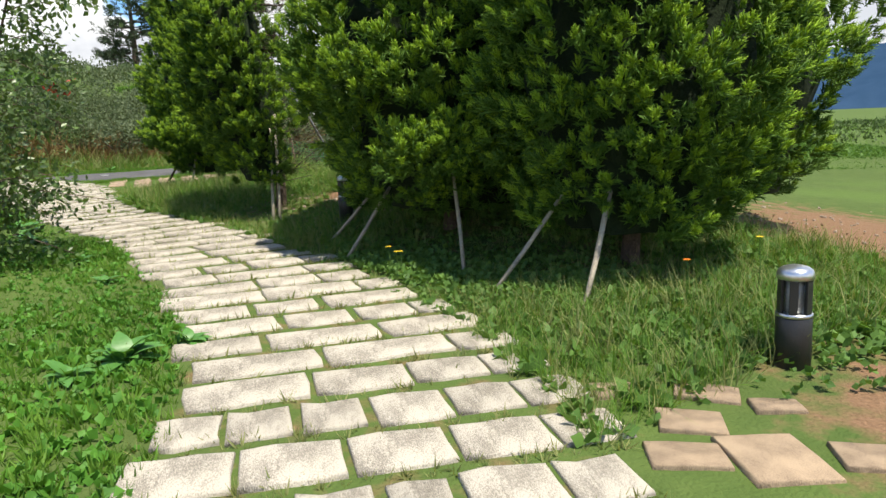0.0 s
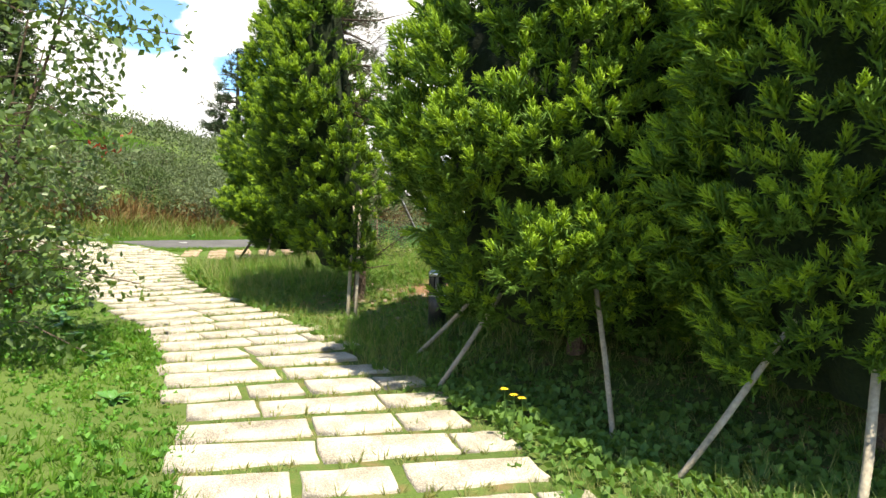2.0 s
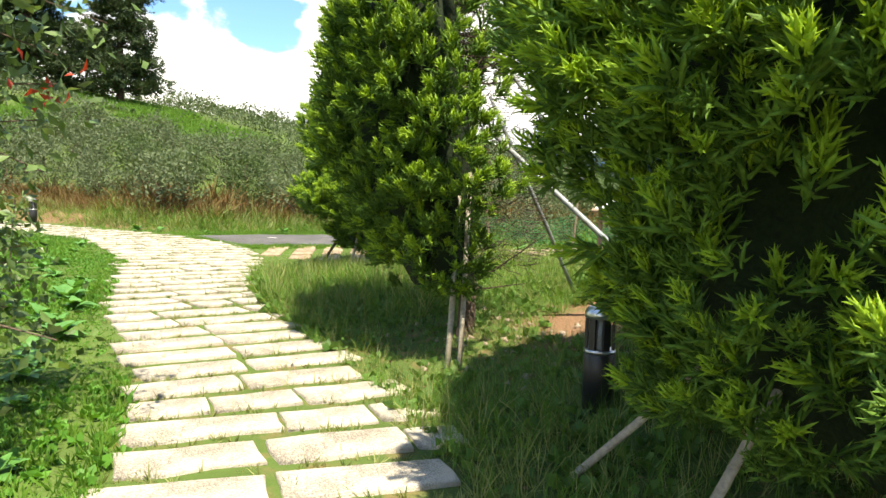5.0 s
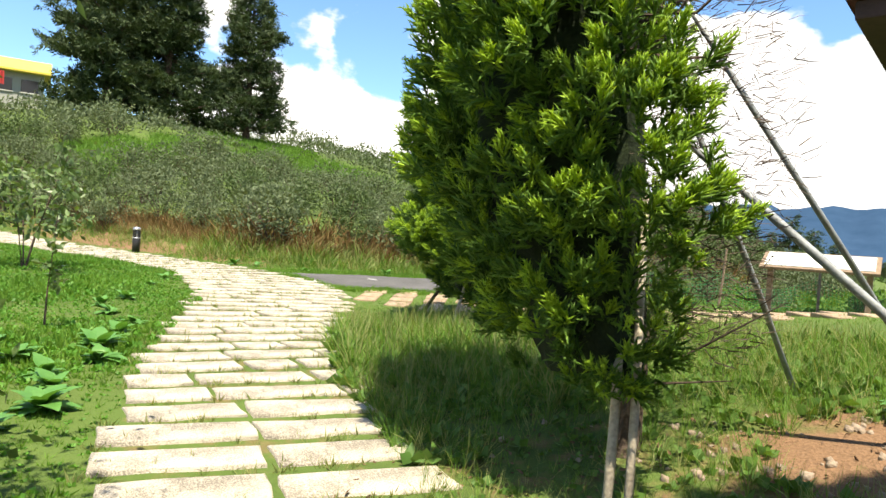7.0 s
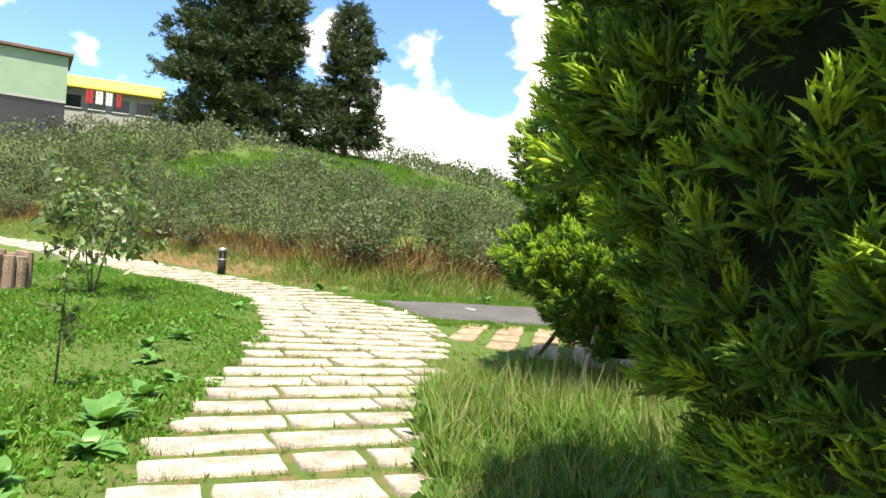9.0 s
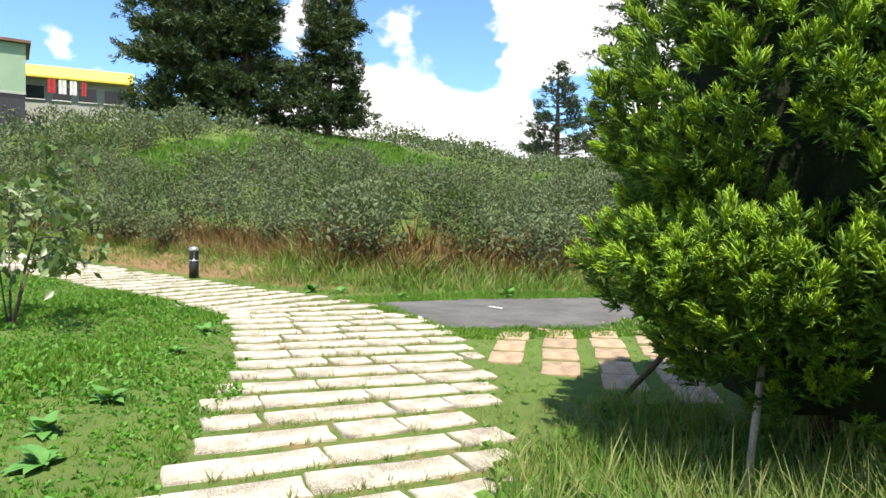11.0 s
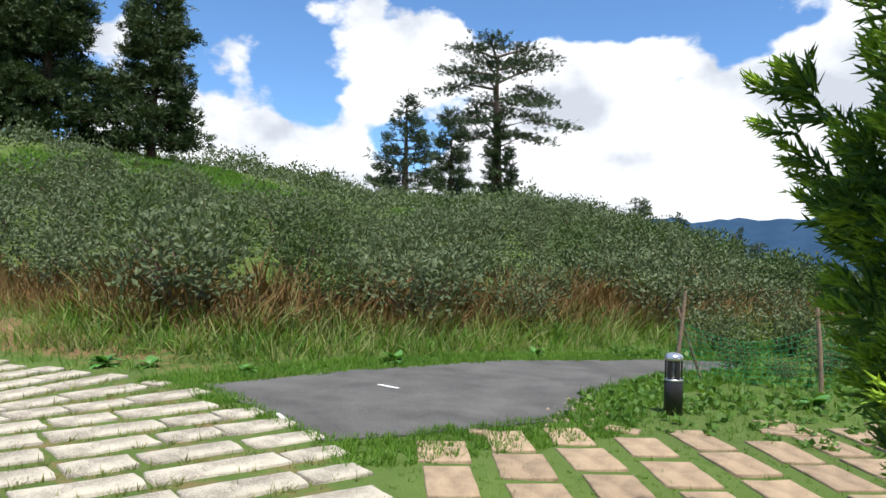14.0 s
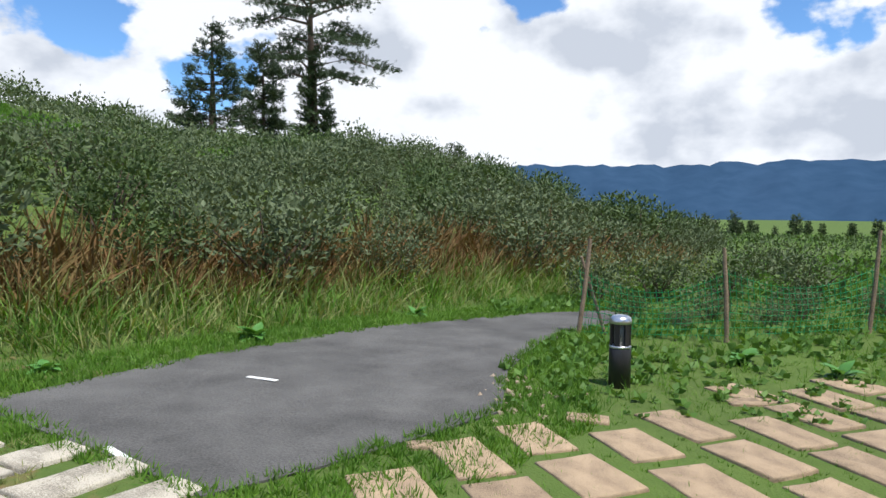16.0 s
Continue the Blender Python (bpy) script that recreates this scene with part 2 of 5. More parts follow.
def part(name, bm, mat, parent=None, label="", smooth=False):
    me = bpy.data.meshes.new(name)
    bmesh.ops.recalc_face_normals(bm, faces=bm.faces)
    bm.to_mesh(me)
    bm.free()
    if smooth:
        for p in me.polygons:
            p.use_smooth = True
    me.materials.append(mat)
    return part_data(name, me, parent, label)


def thing(name, x, y, z, label, category, group="", kind="", rz=0.0):
    e = new(name)
    e.matrix_world = pose(x, y, z, 0, 0, rz)
    return tagged(e, label, category, group, kind)


def box(bm, cx, cy, cz, sx, sy, sz, m=None, bevel=0.0):
    r = bmesh.ops.create_cube(bm, size=1.0, matrix=Matrix.Translation((cx, cy, cz)) @ Matrix.Diagonal((sx, sy, sz, 1)))
    if bevel:
        es = list({e for v in r["verts"] for e in v.link_edges})
        bmesh.ops.bevel(bm, geom=es, offset=bevel, segments=2, affect='EDGES', profile=0.6)
    if m is not None:
        bmesh.ops.transform(bm, matrix=m, verts=bm.verts[:])
    return bm


def tube(bm, pts, radii, sides=7, cap=True):
    """A tapered round limb along the points."""
    rings = []
    pts = [Vector(p) for p in pts]
    for i, p in enumerate(pts):
        a = (pts[min(i + 1, len(pts) - 1)] - pts[max(i - 1, 0)]).normalized()
        u = a.orthogonal().normalized()
        w = a.cross(u)
        rings.append([bm.verts.new(p + radii[i] * (math.cos(t) * u + math.sin(t) * w)) for t in np.linspace(0, 2 * math.pi, sides, endpoint=False)])
    for q, r in zip(rings, rings[1:]):
        s = min(range(sides), key=lambda k: (q[0].co - r[k].co).length)
        for i in range(sides):
            bm.faces.new((q[i], q[(i + 1) % sides], r[(i + 1 + s) % sides], r[(i + s) % sides]))
    if cap:
        bm.faces.new(rings[0][::-1])
        bm.faces.new(rings[-1])
    return bm


def lathe(bm, prof, sides=24):
    rings = [[bm.verts.new((r * math.cos(t), r * math.sin(t), z)) for t in np.linspace(0, 2 * math.pi, sides, endpoint=False)] for r, z in prof]
    for q, r in zip(rings, rings[1:]):
        for i in range(sides):
            bm.faces.new((q[i], q[(i + 1) % sides], r[(i + 1) % sides], r[i]))
    bm.faces.new(rings[0][::-1])
    bm.faces.new(rings[-1])
    return bm


rng = np.random.default_rng(7)


def frames(axis, spin):
    """Right-handed frames, one a row, whose y column is the axis."""
    a = axis / np.linalg.norm(axis, axis=1, keepdims=True)
    ref = np.where(np.abs(a[:, 2:3]) < 0.9, np.array([[0, 0, 1.0]]), np.array([[1.0, 0, 0]]))
    u = np.cross(a, ref)
    u /= np.linalg.norm(u, axis=1, keepdims=True)
    w = np.cross(u, a)
    c, s = np.cos(spin)[:, None], np.sin(spin)[:, None]
    return np.stack([u * c + w * s, a, -u * s + w * c], axis=2)


def scatter(tv, tf, at, axis, size, spin=None):
    """Copies of a template (y is its length) joined into one mesh."""
    n = len(at)
    spin = rng.uniform(0, 2 * np.pi, n) if spin is None else spin
    r = frames(np.asarray(axis, float), spin)
    size = np.asarray(size, float)
    size = size[:, None, None] if size.ndim == 1 else size[:, None, :]
    v = np.einsum('nij,nkj->nki', r, tv[None] * size) + np.asarray(at)[:, None, :]
    f = tf[None] + (np.arange(n) * len(tv))[:, None, None]
    return v.reshape(-1, 3), f.reshape(-1, tf.shape[1])


def joined(parts):
    vs, fs, o = [], [], 0
    for v, f in parts:
        vs.append(v)
        fs.append(f + o)
        o += len(v)
    return np.concatenate(vs), np.concatenate(fs)


def leaf_template(w=0.5, bend=0.15):
    v = np.array([(0, 0, 0), (w / 2, 0.45, bend * 0.6), (0, 1, -bend), (-w / 2, 0.45, bend * 0.6), (0, 0.5, 0)], float)
    f = np.array([(0, 1, 4), (1, 2, 4), (2, 3, 4), (3, 0, 4)])
    return v, f


def flat_leaf(w=0.5):
    v = np.array([(0, 0, 0), (w / 2, 0.45, 0.05), (0, 1, -0.08), (-w / 2, 0.45, 0.05)], float)
    return v, np.array([(0, 1, 2), (0, 2, 3)])


def blade_template(w=0.05, lean=0.35):
    """A bent blade, or with no lean a plain straight one."""
    if lean == 0:
        return np.array([(-w / 2, 0, 0), (w / 2, 0, 0), (0, 1, 0)], float), np.array([(0, 1, 2)])
    v = np.array([(-w / 2, 0, 0), (w / 2, 0, 0), (w * 0.4, 0.55, lean * 0.25), (-w * 0.4, 0.55, lean * 0.25), (0, 1, lean)], float)
    return v, np.array([(0, 1, 2), (0, 2, 3), (3, 2, 4)])


def tuft_template(n=6, w=0.05, spread=0.5, seed=1, lean=0.4):
    r = np.random.default_rng(seed)
    ps = []
    bv, bf = blade_template(w, lean)
    for i in range(n):
        az, k = r.uniform(0, 6.28), r.uniform(0.6, 1.1)
        ax = np.array([[math.cos(az) * spread * r.uniform(0.2, 1), 1.0, math.sin(az) * spread * r.uniform(0.2, 1)]])
        ps.append(scatter(bv, bf, np.array([[math.cos(az) * 0.12, 0, math.sin(az) * 0.12]]), ax, np.array([k]), np.array([r.uniform(0, 6.28)])))
    return joined(ps)


def plume_template(n=15, seed=3, width=0.34, length=0.50):
    """A feathered conifer spray: flat side shoots along a curved stem."""
    r = np.random.default_rng(seed)
    ps = []
    lv, lf = np.array([(-width * 0.4, 0.15, 0), (width * 0.4, 0.2, 0.03), (0, 1, 0)], float), np.array([(0, 1, 2)])
    for i in range(n):
        h = 0.02 + 0.86 * i / n
        side = 1 if i % 2 else -1
        ang = 0.85 - 0.5 * h + r.uniform(-0.12, 0.12)
        ax = np.array([[side * math.sin(ang), math.cos(ang), r.uniform(-0.45, 0.45)]])
        ln = length * (1 - 0.65 * h) + 0.06
        ps.append(scatter(lv, lf, np.array([[0, h, 0.10 * h * h]]), ax, np.array([[ln, ln, ln]]), np.array([r.uniform(-0.7, 0.7)])))
    return joined(ps)


def lumps(p, seed, k=1.0):
    """Smooth noise between about -1 and 1 at points."""
    r = np.random.default_rng(seed)
    s = np.zeros(len(p))
    for i in range(6):
        w = r.normal(size=3) * k * (1 + 0.5 * i)
        s += np.sin(p @ w + r.uniform(0, 6.28)) / (1 + 0.4 * i)
    return s / 2.4


# ---- ground ----
SLOPE = 0.0314
FOOT = [(-70, 12), (-40, 18), (-26, 20), (-19, 20.6), (-14.5, 20.6), (-12.4, 21.4), (-11.3, 23.2), (-9.7, 25.2), (-8.1, 27), (-5.2, 30), (-1, 36), (4, 48), (10, 80), (12, 160), (10, 420)]
CENTRE = [(1.4, -6, 1.2), (0.95, 0, 1.2), (0.52, 3.2, 1.1), (0.1, 4.4, 1.08), (-0.45, 5.5, 1.02), (-1.1, 6.6, 0.96), (-1.9, 7.8, 0.95), (-2.75, 8.9, 0.92), (-3.7, 9.9, 0.9), (-4.9, 11.05, 0.92),
          (-6.3, 12.6, 0.98), (-7.7, 14.4, 1.08), (-9.1, 16.2, 1.28), (-10.6, 17.5, 1.4), (-12.6, 18.4, 1.3), (-15.5, 18.45, 1.1), (-19, 18.5, 1.05), (-24, 19.0, 1.0), (-32, 18.2, 1.0)]


def seg_dist(x, y, line):
    """Distance to a polyline and on which side (+ left of its direction)."""
    best, sign = np.full(np.shape(x), 1e9), np.zeros(np.shape(x))
    for (ax, ay), (bx, by) in zip(line, line[1:]):
        dx, dy = bx - ax, by - ay
        t = np.clip(((x - ax) * dx + (y - ay) * dy) / (dx * dx + dy * dy), 0, 1)
        dd = np.hypot(x - ax - t * dx, y - ay - t * dy)
        cr = dx * (y - ay) - dy * (x - ax)
        near = dd < best
        best, sign = np.where(near, dd, best), np.where(near, np.sign(cr), sign)
    return best, sign


def path_at(n=400):
    c = np.array(CENTRE)
    s = np.r_[0, np.cumsum(np.hypot(*np.diff(c[:, :2], axis=0).T))]
    return c, s


PC, PS = path_at()


def path_point(s):
    x, y, w = (np.interp(s, PS, PC[:, i]) for i in range(3))
    e = 0.6
    dx = np.interp(s + e, PS, PC[:, 0]) - np.interp(s - e, PS, PC[:, 0])
    dy = np.interp(s + e, PS, PC[:, 1]) - np.interp(s - e, PS, PC[:, 1])
    k = np.hypot(dx, dy)
    return x, y, w, dx / k, dy / k


def path_offset(x, y):
    """Distance from the path's edge (negative on the path) and the side (+ left)."""
    d, s = seg_dist(x, y, [(a, b) for a, b, _ in CENTRE])
    i = np.argmin((np.asarray(x)[..., None] - PC[:, 0]) ** 2 + (np.asarray(y)[..., None] - PC[:, 1]) ** 2, axis=-1)
    return d - PC[i, 2], s


# height of the hill's crest by bearing from the middle of the walk
HILL_AT = [-100, -75, -67, -60, -52, -45, -37, -31, -26, -21, -15, -11, -5, -2, 3, 10]
HILL = [3.0, 10.62, 9.1, 9.06, 9.13, 8.44, 7.91, 7.09, 6.64, 7.41, 9.39, 9.96, 10.7, 9.18, 6.27, 3.0]


def ground_z(x, y):
    x, y = np.asarray(x, float), np.asarray(y, float)
    z = -SLOPE * np.clip(x, -40, 12)
    d, s = seg_dist(x, y, FOOT)
    d = np.where(s > 0, d, 0)
    bearing = np.degrees(np.arctan2(x + 5.6, y - 12))
    t = np.clip(d / np.interp(bearing, [-75, -55, -40, -20], [24, 28, 40, 46]), 0, 1)
    amp = np.interp(bearing, HILL_AT, HILL)
    z = z + amp * t * (1.0 + 0.3 * t - 0.3 * t * t)
    off, side = path_offset(x, y)
    away = np.clip(np.where(side < 0, off, 0) / 2.6, 0, 1)
    z = z + 1.0 * np.exp(-((x - 2.0) ** 2 / 20.5 + (y - 16) ** 2 / 60)) * away * away * (3 - 2 * away)
    far = np.clip(np.hypot(x, y - 10) - 40, 0, 400) * (s <= 0)
    return z - 0.012 * far * np.clip((x + 5) / 40, 0, 1) + 0.02 * np.sin(x * 1.7) * np.sin(y * 1.3) * away


ROAD = [(-12.05, 19.95), (-11.2, 21.8), (-9.95, 23.85), (-8.65, 25.2), (-7.3, 26.3), (-5.9, 27.1), (-5.5, 26.4), (-6.0, 25.3), (-6.7, 24.7),
        (-7.4, 23.6), (-7.85, 22.0), (-7.95, 20.6), (-8.5, 19.9), (-9.1, 19.15), (-9.65, 18.62), (-10.5, 19.12), (-11.5, 19.62)]


def inside(x, y, poly):
    r = np.zeros(np.shape(x), bool)
    for (ax, ay), (bx, by) in zip(poly, poly[1:] + poly[:1]):
        c = ((ay > y) != (by > y)) & (x < (bx - ax) * (y - ay) / (by - ay + 1e-12) + ax)
        r ^= c
    return r


TREES = [(2.7, 6.3), (4.3, 8.0), (0.75, 8.25), (-2.2, 11.0), (-4.65, 16.0)]


def soil_amount(x, y):
    s = np.zeros(np.shape(x))
    for tx, ty in TREES:
        s = np.maximum(s, 0.22 * np.clip(1.6 - np.hypot(x - tx, y - ty), 0, 1))
    s = np.maximum(s, 0.75 * np.exp(-(((x - 3.6) / 0.9) ** 2 + ((y - 2.6) / 1.5) ** 2)))
    s = np.maximum(s, 0.8 * np.exp(-(((x - 6.2) / 1.6) ** 2 + ((y - 7.5) / 3.0) ** 2)))
    s = np.maximum(s, 0.7 * np.exp(-(((x + 0.6) / 1.0) ** 2 + ((y - 11.2) / 0.9) ** 2)))
    s = np.maximum(s, 0.75 * np.exp(-(((x + 19) / 6.0) ** 2 + ((y - 20.9) / 0.8) ** 2)))
    po, _ = path_offset(x, y)
    return np.maximum(s, np.where(po < 0, 0.22, 0))


def build_ground():
    def axis(lo, hi, step, out_lo, out_hi):
        a = list(np.arange(lo, hi, step))
        k, p = step, hi
        while p < out_hi:
            a.append(p)
            k *= 1.16
            p += k
        k, p, b = step, lo - step, []
        while p > out_lo:
            b.append(p)
            k *= 1.16
            p -= k
        return np.array(b[::-1] + a)
    xs, ys = axis(-24, 9, 0.2, -3800, 3800), axis(-4, 30, 0.2, -1500, 4200)
    gx, gy = np.meshgrid(xs, ys)
    x, y = gx.ravel(), gy.ravel()
    z = ground_z(x, y)
    v = np.stack([x, y, z], 1)
    nx, ny = len(xs), len(ys)
    i = np.arange((ny - 1) * nx).reshape(ny - 1, nx)[:, :-1].ravel()
    f = np.stack([i, i + 1, i + 1 + nx, i + nx], 1)
    me = mesh_from("ground", v, f, M_GROUND, True)
    at = me.attributes.new("soil", 'FLOAT', 'POINT')
    at.data.foreach_set("value", soil_amount(x, y).astype(np.float32))
    tagged(new("ground", me), "grassy ground with patches of bare reddish soil", "ground", kind="structure")


build_ground()


def build_road():
    bm = bmesh.new()
    pts = [Vector((x, y, 0)) for x, y in ROAD]
    bm.faces.new([bm.verts.new(p) for p in pts])
    bmesh.ops.triangulate(bm, faces=bm.faces[:])
    for _ in range(5):
        long = [e for e in bm.edges if e.calc_length() > 0.9]
        if not long:
            break
        bmesh.ops.subdivide_edges(bm, edges=long, cuts=1)
        bmesh.ops.triangulate(bm, faces=bm.faces[:])
    for v in bm.verts:
        v.co.z = float(ground_z(v.co.x, v.co.y)) + 0.016
    r = bmesh.ops.extrude_face_region(bm, geom=bm.faces[:])
    for g in r["geom"]:
        if isinstance(g, bmesh.types.BMVert):
            g.co.z -= 0.12
    tagged(part("road", bm, M_ASPHALT), "dark grey worn asphalt road beside the slab path", "road", kind="structure")
    for x, y, a in ((-10.15, 21.07, 20), (-10.42, 19.12, 38)):
        bm = bmesh.new()
        box(bm, 0, 0, 0, 0.34, 0.055, 0.006, bevel=0.002)
        o = part("road_marking", bm, M_WHITE)
        o.matrix_world = pose(x, y, float(ground_z(x, y)) + 0.021, 0, 0, -a)
        tagged(o, "short worn white paint mark on the asphalt", "road marking", "road marks", "structure")


build_road()

# ---- trees ----
def spear_template(seed, feathers=7):
    """One small plume of scale foliage: a thin tapered body, feathered all round by small pointed shoots."""
    r = np.random.default_rng(seed)
    rings = []
    for y, w in ((0.0, 0.04), (0.45, 0.075)):
        a = np.linspace(0, 2 * np.pi, 4, endpoint=False) + y * 2
        k = w * r.uniform(0.7, 1.3, 4)
        rings.append(np.stack([np.cos(a) * k, np.full(4, y) + r.normal(0, 0.03, 4), np.sin(a) * k + 0.12 * y * y], 1))
    v = np.concatenate(rings + [np.array([[0, 0.95, 0.11]])])
    f = []
    for i in range(4):
        a, b = i, (i + 1) % 4
        f += [(a, b, b + 4), (a, b + 4, a + 4), (4 + a, 4 + b, 8)]
    h = (np.arange(feathers) + r.uniform(0, 1, feathers)) / feathers * 0.8
    az = np.arange(feathers) * 2.4 + r.normal(0, 0.3, feathers)
    at = np.stack([np.cos(az) * 0.03, h, np.sin(az) * 0.03 + 0.12 * h * h], 1)
    ax = np.stack([np.cos(az) * 0.8, np.ones(feathers), np.sin(az) * 0.8], 1) + r.normal(0, 0.12, (feathers, 3))
    leaf = np.array([(-0.15, 0.05, 0), (0.15, 0.05, 0), (0, 1, 0)], float), np.array([(0, 1, 2)])
    return joined([(v, np.array(f)), scatter(*leaf, at, ax, r.uniform(0.30, 0.48, feathers) * (1.1 - 0.5 * h))])


def spray_template(n=10, seed=4):
    """The end of a twig as two meshes: older plumes along its lower half and new ones towards its tip."""
    r = np.random.default_rng(seed)
    old, tips = [], []
    for k in range(n):
        h = k / (n - 1)
        a, lean = k * 2.4 + r.uniform(-0.4, 0.4), (1.0 - h) * r.uniform(0.5, 1.1)
        d = np.array([[math.cos(a) * lean, 1.0, math.sin(a) * lean]])
        o = np.array([[math.cos(a) * 0.03, 0.58 * h, math.sin(a) * 0.03]])
        one = scatter(*spear_template(seed + 7 * k), o, d, np.array([0.62 - 0.2 * h]) * r.uniform(0.8, 1.15), np.array([r.uniform(0, 6.28)]))
        (tips if h > 0.42 else old).append(one)
    return joined(old), joined(tips)


SPRAYS = [spray_template(10, 4), spray_template(9, 8), spray_template(10, 15)]


def cypress(x, y, height, radius, base, seed, n, trunk=None, label="", bare=None, full=0.3, per=16, boughs=()):
    """A staked cypress: trunk, limbs, an inner mass coloured as shade and a crown of upright feathery sprays. bare: a
    direction with dead twigs.
    """
    r = np.random.default_rng(seed)
    tx, ty = trunk or (x, y)
    z0 = float(ground_z(tx, ty))
    t = thing("cypress_tree", tx, ty, z0 - 0.03, label, "tree", "cypress trees along the path")
    ox, oy = x - tx, y - ty
    bm = bmesh.new()
    tube(bm, [(0, 0, 0), (0.02, 0.01, base), (ox * 0.6, oy * 0.6, height * 0.45), (ox, oy, height * 0.93)], [0.10, 0.085, 0.06, 0.012], 9)
    part("trunk", bm, M_BARK, t, "dark brown rough trunk")

    def prof(h):
        skirt = np.minimum(1, 0.62 + 0.38 * np.clip((height - base) * h / 1.3, 0, 1) ** 0.7)
        return radius * skirt * np.clip(1.0 - np.clip(h - full, 0, 1) / (1.02 - full), 0.02, 1) ** 0.75
    # boughs all over the crown, each a tuft of sprays round its outer and upper side
    h = np.sort(r.uniform(0, 1, n * 4))
    h = h[r.uniform(0, 1, n * 4) < 0.12 + prof(h) / radius][:]
    h = np.clip(h[np.linspace(0, len(h) - 1, n).astype(int)], 0.01, 0.985)
    az = np.arange(n) * 2.39996 + r.normal(0, 0.35, n)
    if bare is not None:
        live = np.cos(az - bare) < r.uniform(0.1, 0.5, n)
        h, az = h[live], az[live]
    dirs = np.stack([np.cos(az), np.sin(az), h * 3.2], 1)
    bulge = 1 + 0.10 * lumps(dirs * 1.4, seed, 2.2) + 0.06 * lumps(dirs, seed + 5, 6.0)
    blob = r.uniform(0.22, 0.42, len(h)) * np.clip(prof(h) / radius + 0.15, 0.4, 1)
    rad = np.maximum(prof(h) * bulge - blob * 1.0 - 0.10 + r.normal(0, 0.06, len(h)), 0.02)
    zz = base + (height - base) * h + 0.10
    lx, ly = ox * np.clip(zz / height * 1.3, 0, 1), oy * np.clip(zz / height * 1.3, 0, 1)
    for a, z in boughs:
        k = 9
        az, zz = np.r_[az, a + np.linspace(-0.42, 0.42, k)], np.r_[zz, z + 0.12 * np.sin(np.arange(k) * 2.1)]
        h, blob = np.r_[h, np.full(k, (z - base) / (height - base))], np.r_[blob, np.full(k, 0.24)]
        rad, lx, ly = np.r_[rad, np.full(k, radius * 0.86 - 0.06 + 0.1 * np.cos(np.arange(k) * 1.7))], np.r_[lx, np.full(k, ox * 0.3)], np.r_[ly, np.full(k, oy * 0.3)]
    mid = np.stack([lx + rad * np.cos(az), ly + rad * np.sin(az), zz], 1)
    b = np.repeat(np.arange(len(h)), per)
    b = b[(zz[b] < 4.8) | (r.uniform(0, 1, len(b)) < 0.35)]
    o = r.normal(0, 1, (len(b), 3))
    o /= np.linalg.norm(o, axis=1, keepdims=True)
    out = np.stack([np.cos(az), np.sin(az), 0 * az], 1)[b]
    o = np.where((np.sum(o * out, 1) < -0.15)[:, None], o - 2 * np.sum(o * out, 1)[:, None] * out, o)
    at = mid[b] + o * blob[b][:, None] * np.array([[1, 1, 1.15]]) * r.uniform(0.75, 1.05, (len(b), 1))
    at[:, 2] = np.maximum(at[:, 2], base * 0.9)
    o[:, 2] = np.maximum(o[:, 2], -0.5)
    axis = o * 0.55 + out * 0.30 + np.array([[0, 0, 0.62]]) + r.normal(0, 0.16, (len(b), 3))
    size = r.uniform(0.19, 0.29, len(b)) * np.where(zz[b] > 4.8, 1.4, 1.0)
    spin = r.uniform(0, 2 * np.pi, len(b))
    # sprays facing up and out take the bright tone: new growth plus painted sunlight
    fresh_lit = np.sum(o * (out * 0.5 + np.array([[0, 0, 0.85]])), 1) + r.normal(0, 0.2, len(b)) > -0.1
    kind = np.arange(len(b)) % 3
    heap = {"crown": [], "fresh_growth": []}
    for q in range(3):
        for young_lit in (False, True):
            m = (kind == q) & (fresh_lit == young_lit)
            for i, nm in enumerate(("crown", "fresh_growth" if young_lit else "crown")):
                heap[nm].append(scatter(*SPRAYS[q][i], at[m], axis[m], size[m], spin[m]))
    for nm, mat, lab in (("crown", M_CYPRESS_OLD_SHADED, "dense dark green scale foliage"), ("fresh_growth", M_CYPRESS, "bright yellow-green feathery tips")):
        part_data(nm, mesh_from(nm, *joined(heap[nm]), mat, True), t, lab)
    # solid shell behind the sprays, the crown's inner shade put into its near-black colour
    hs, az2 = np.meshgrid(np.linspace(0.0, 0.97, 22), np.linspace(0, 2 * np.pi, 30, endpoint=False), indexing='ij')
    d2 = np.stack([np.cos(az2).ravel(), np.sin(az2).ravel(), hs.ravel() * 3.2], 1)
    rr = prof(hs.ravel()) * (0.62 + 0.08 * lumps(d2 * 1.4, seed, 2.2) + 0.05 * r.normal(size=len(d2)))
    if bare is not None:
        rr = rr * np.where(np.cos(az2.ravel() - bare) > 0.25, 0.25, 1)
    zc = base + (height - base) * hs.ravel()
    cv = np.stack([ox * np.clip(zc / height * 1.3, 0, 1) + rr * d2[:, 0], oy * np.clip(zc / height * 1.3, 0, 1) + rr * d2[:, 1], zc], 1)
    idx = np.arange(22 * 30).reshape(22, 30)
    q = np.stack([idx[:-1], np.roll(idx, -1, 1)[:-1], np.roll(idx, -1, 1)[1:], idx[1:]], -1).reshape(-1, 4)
    part_data("inner_mass", mesh_from("inner_mass", cv, q, M_CORE_SHADE), t, "solid inner mass coloured near-black as the shade inside the crown")
    if bare is not None:
        tv, tf = blade_template(0.05, 0.4)
        m = 6000
        hb = r.uniform(0.02, 0.8, m)
        ab = bare + r.normal(0, 0.5, m)
        rb = prof(hb) * r.uniform(0.05, 0.85, m)
        zb = base + (height - base) * hb
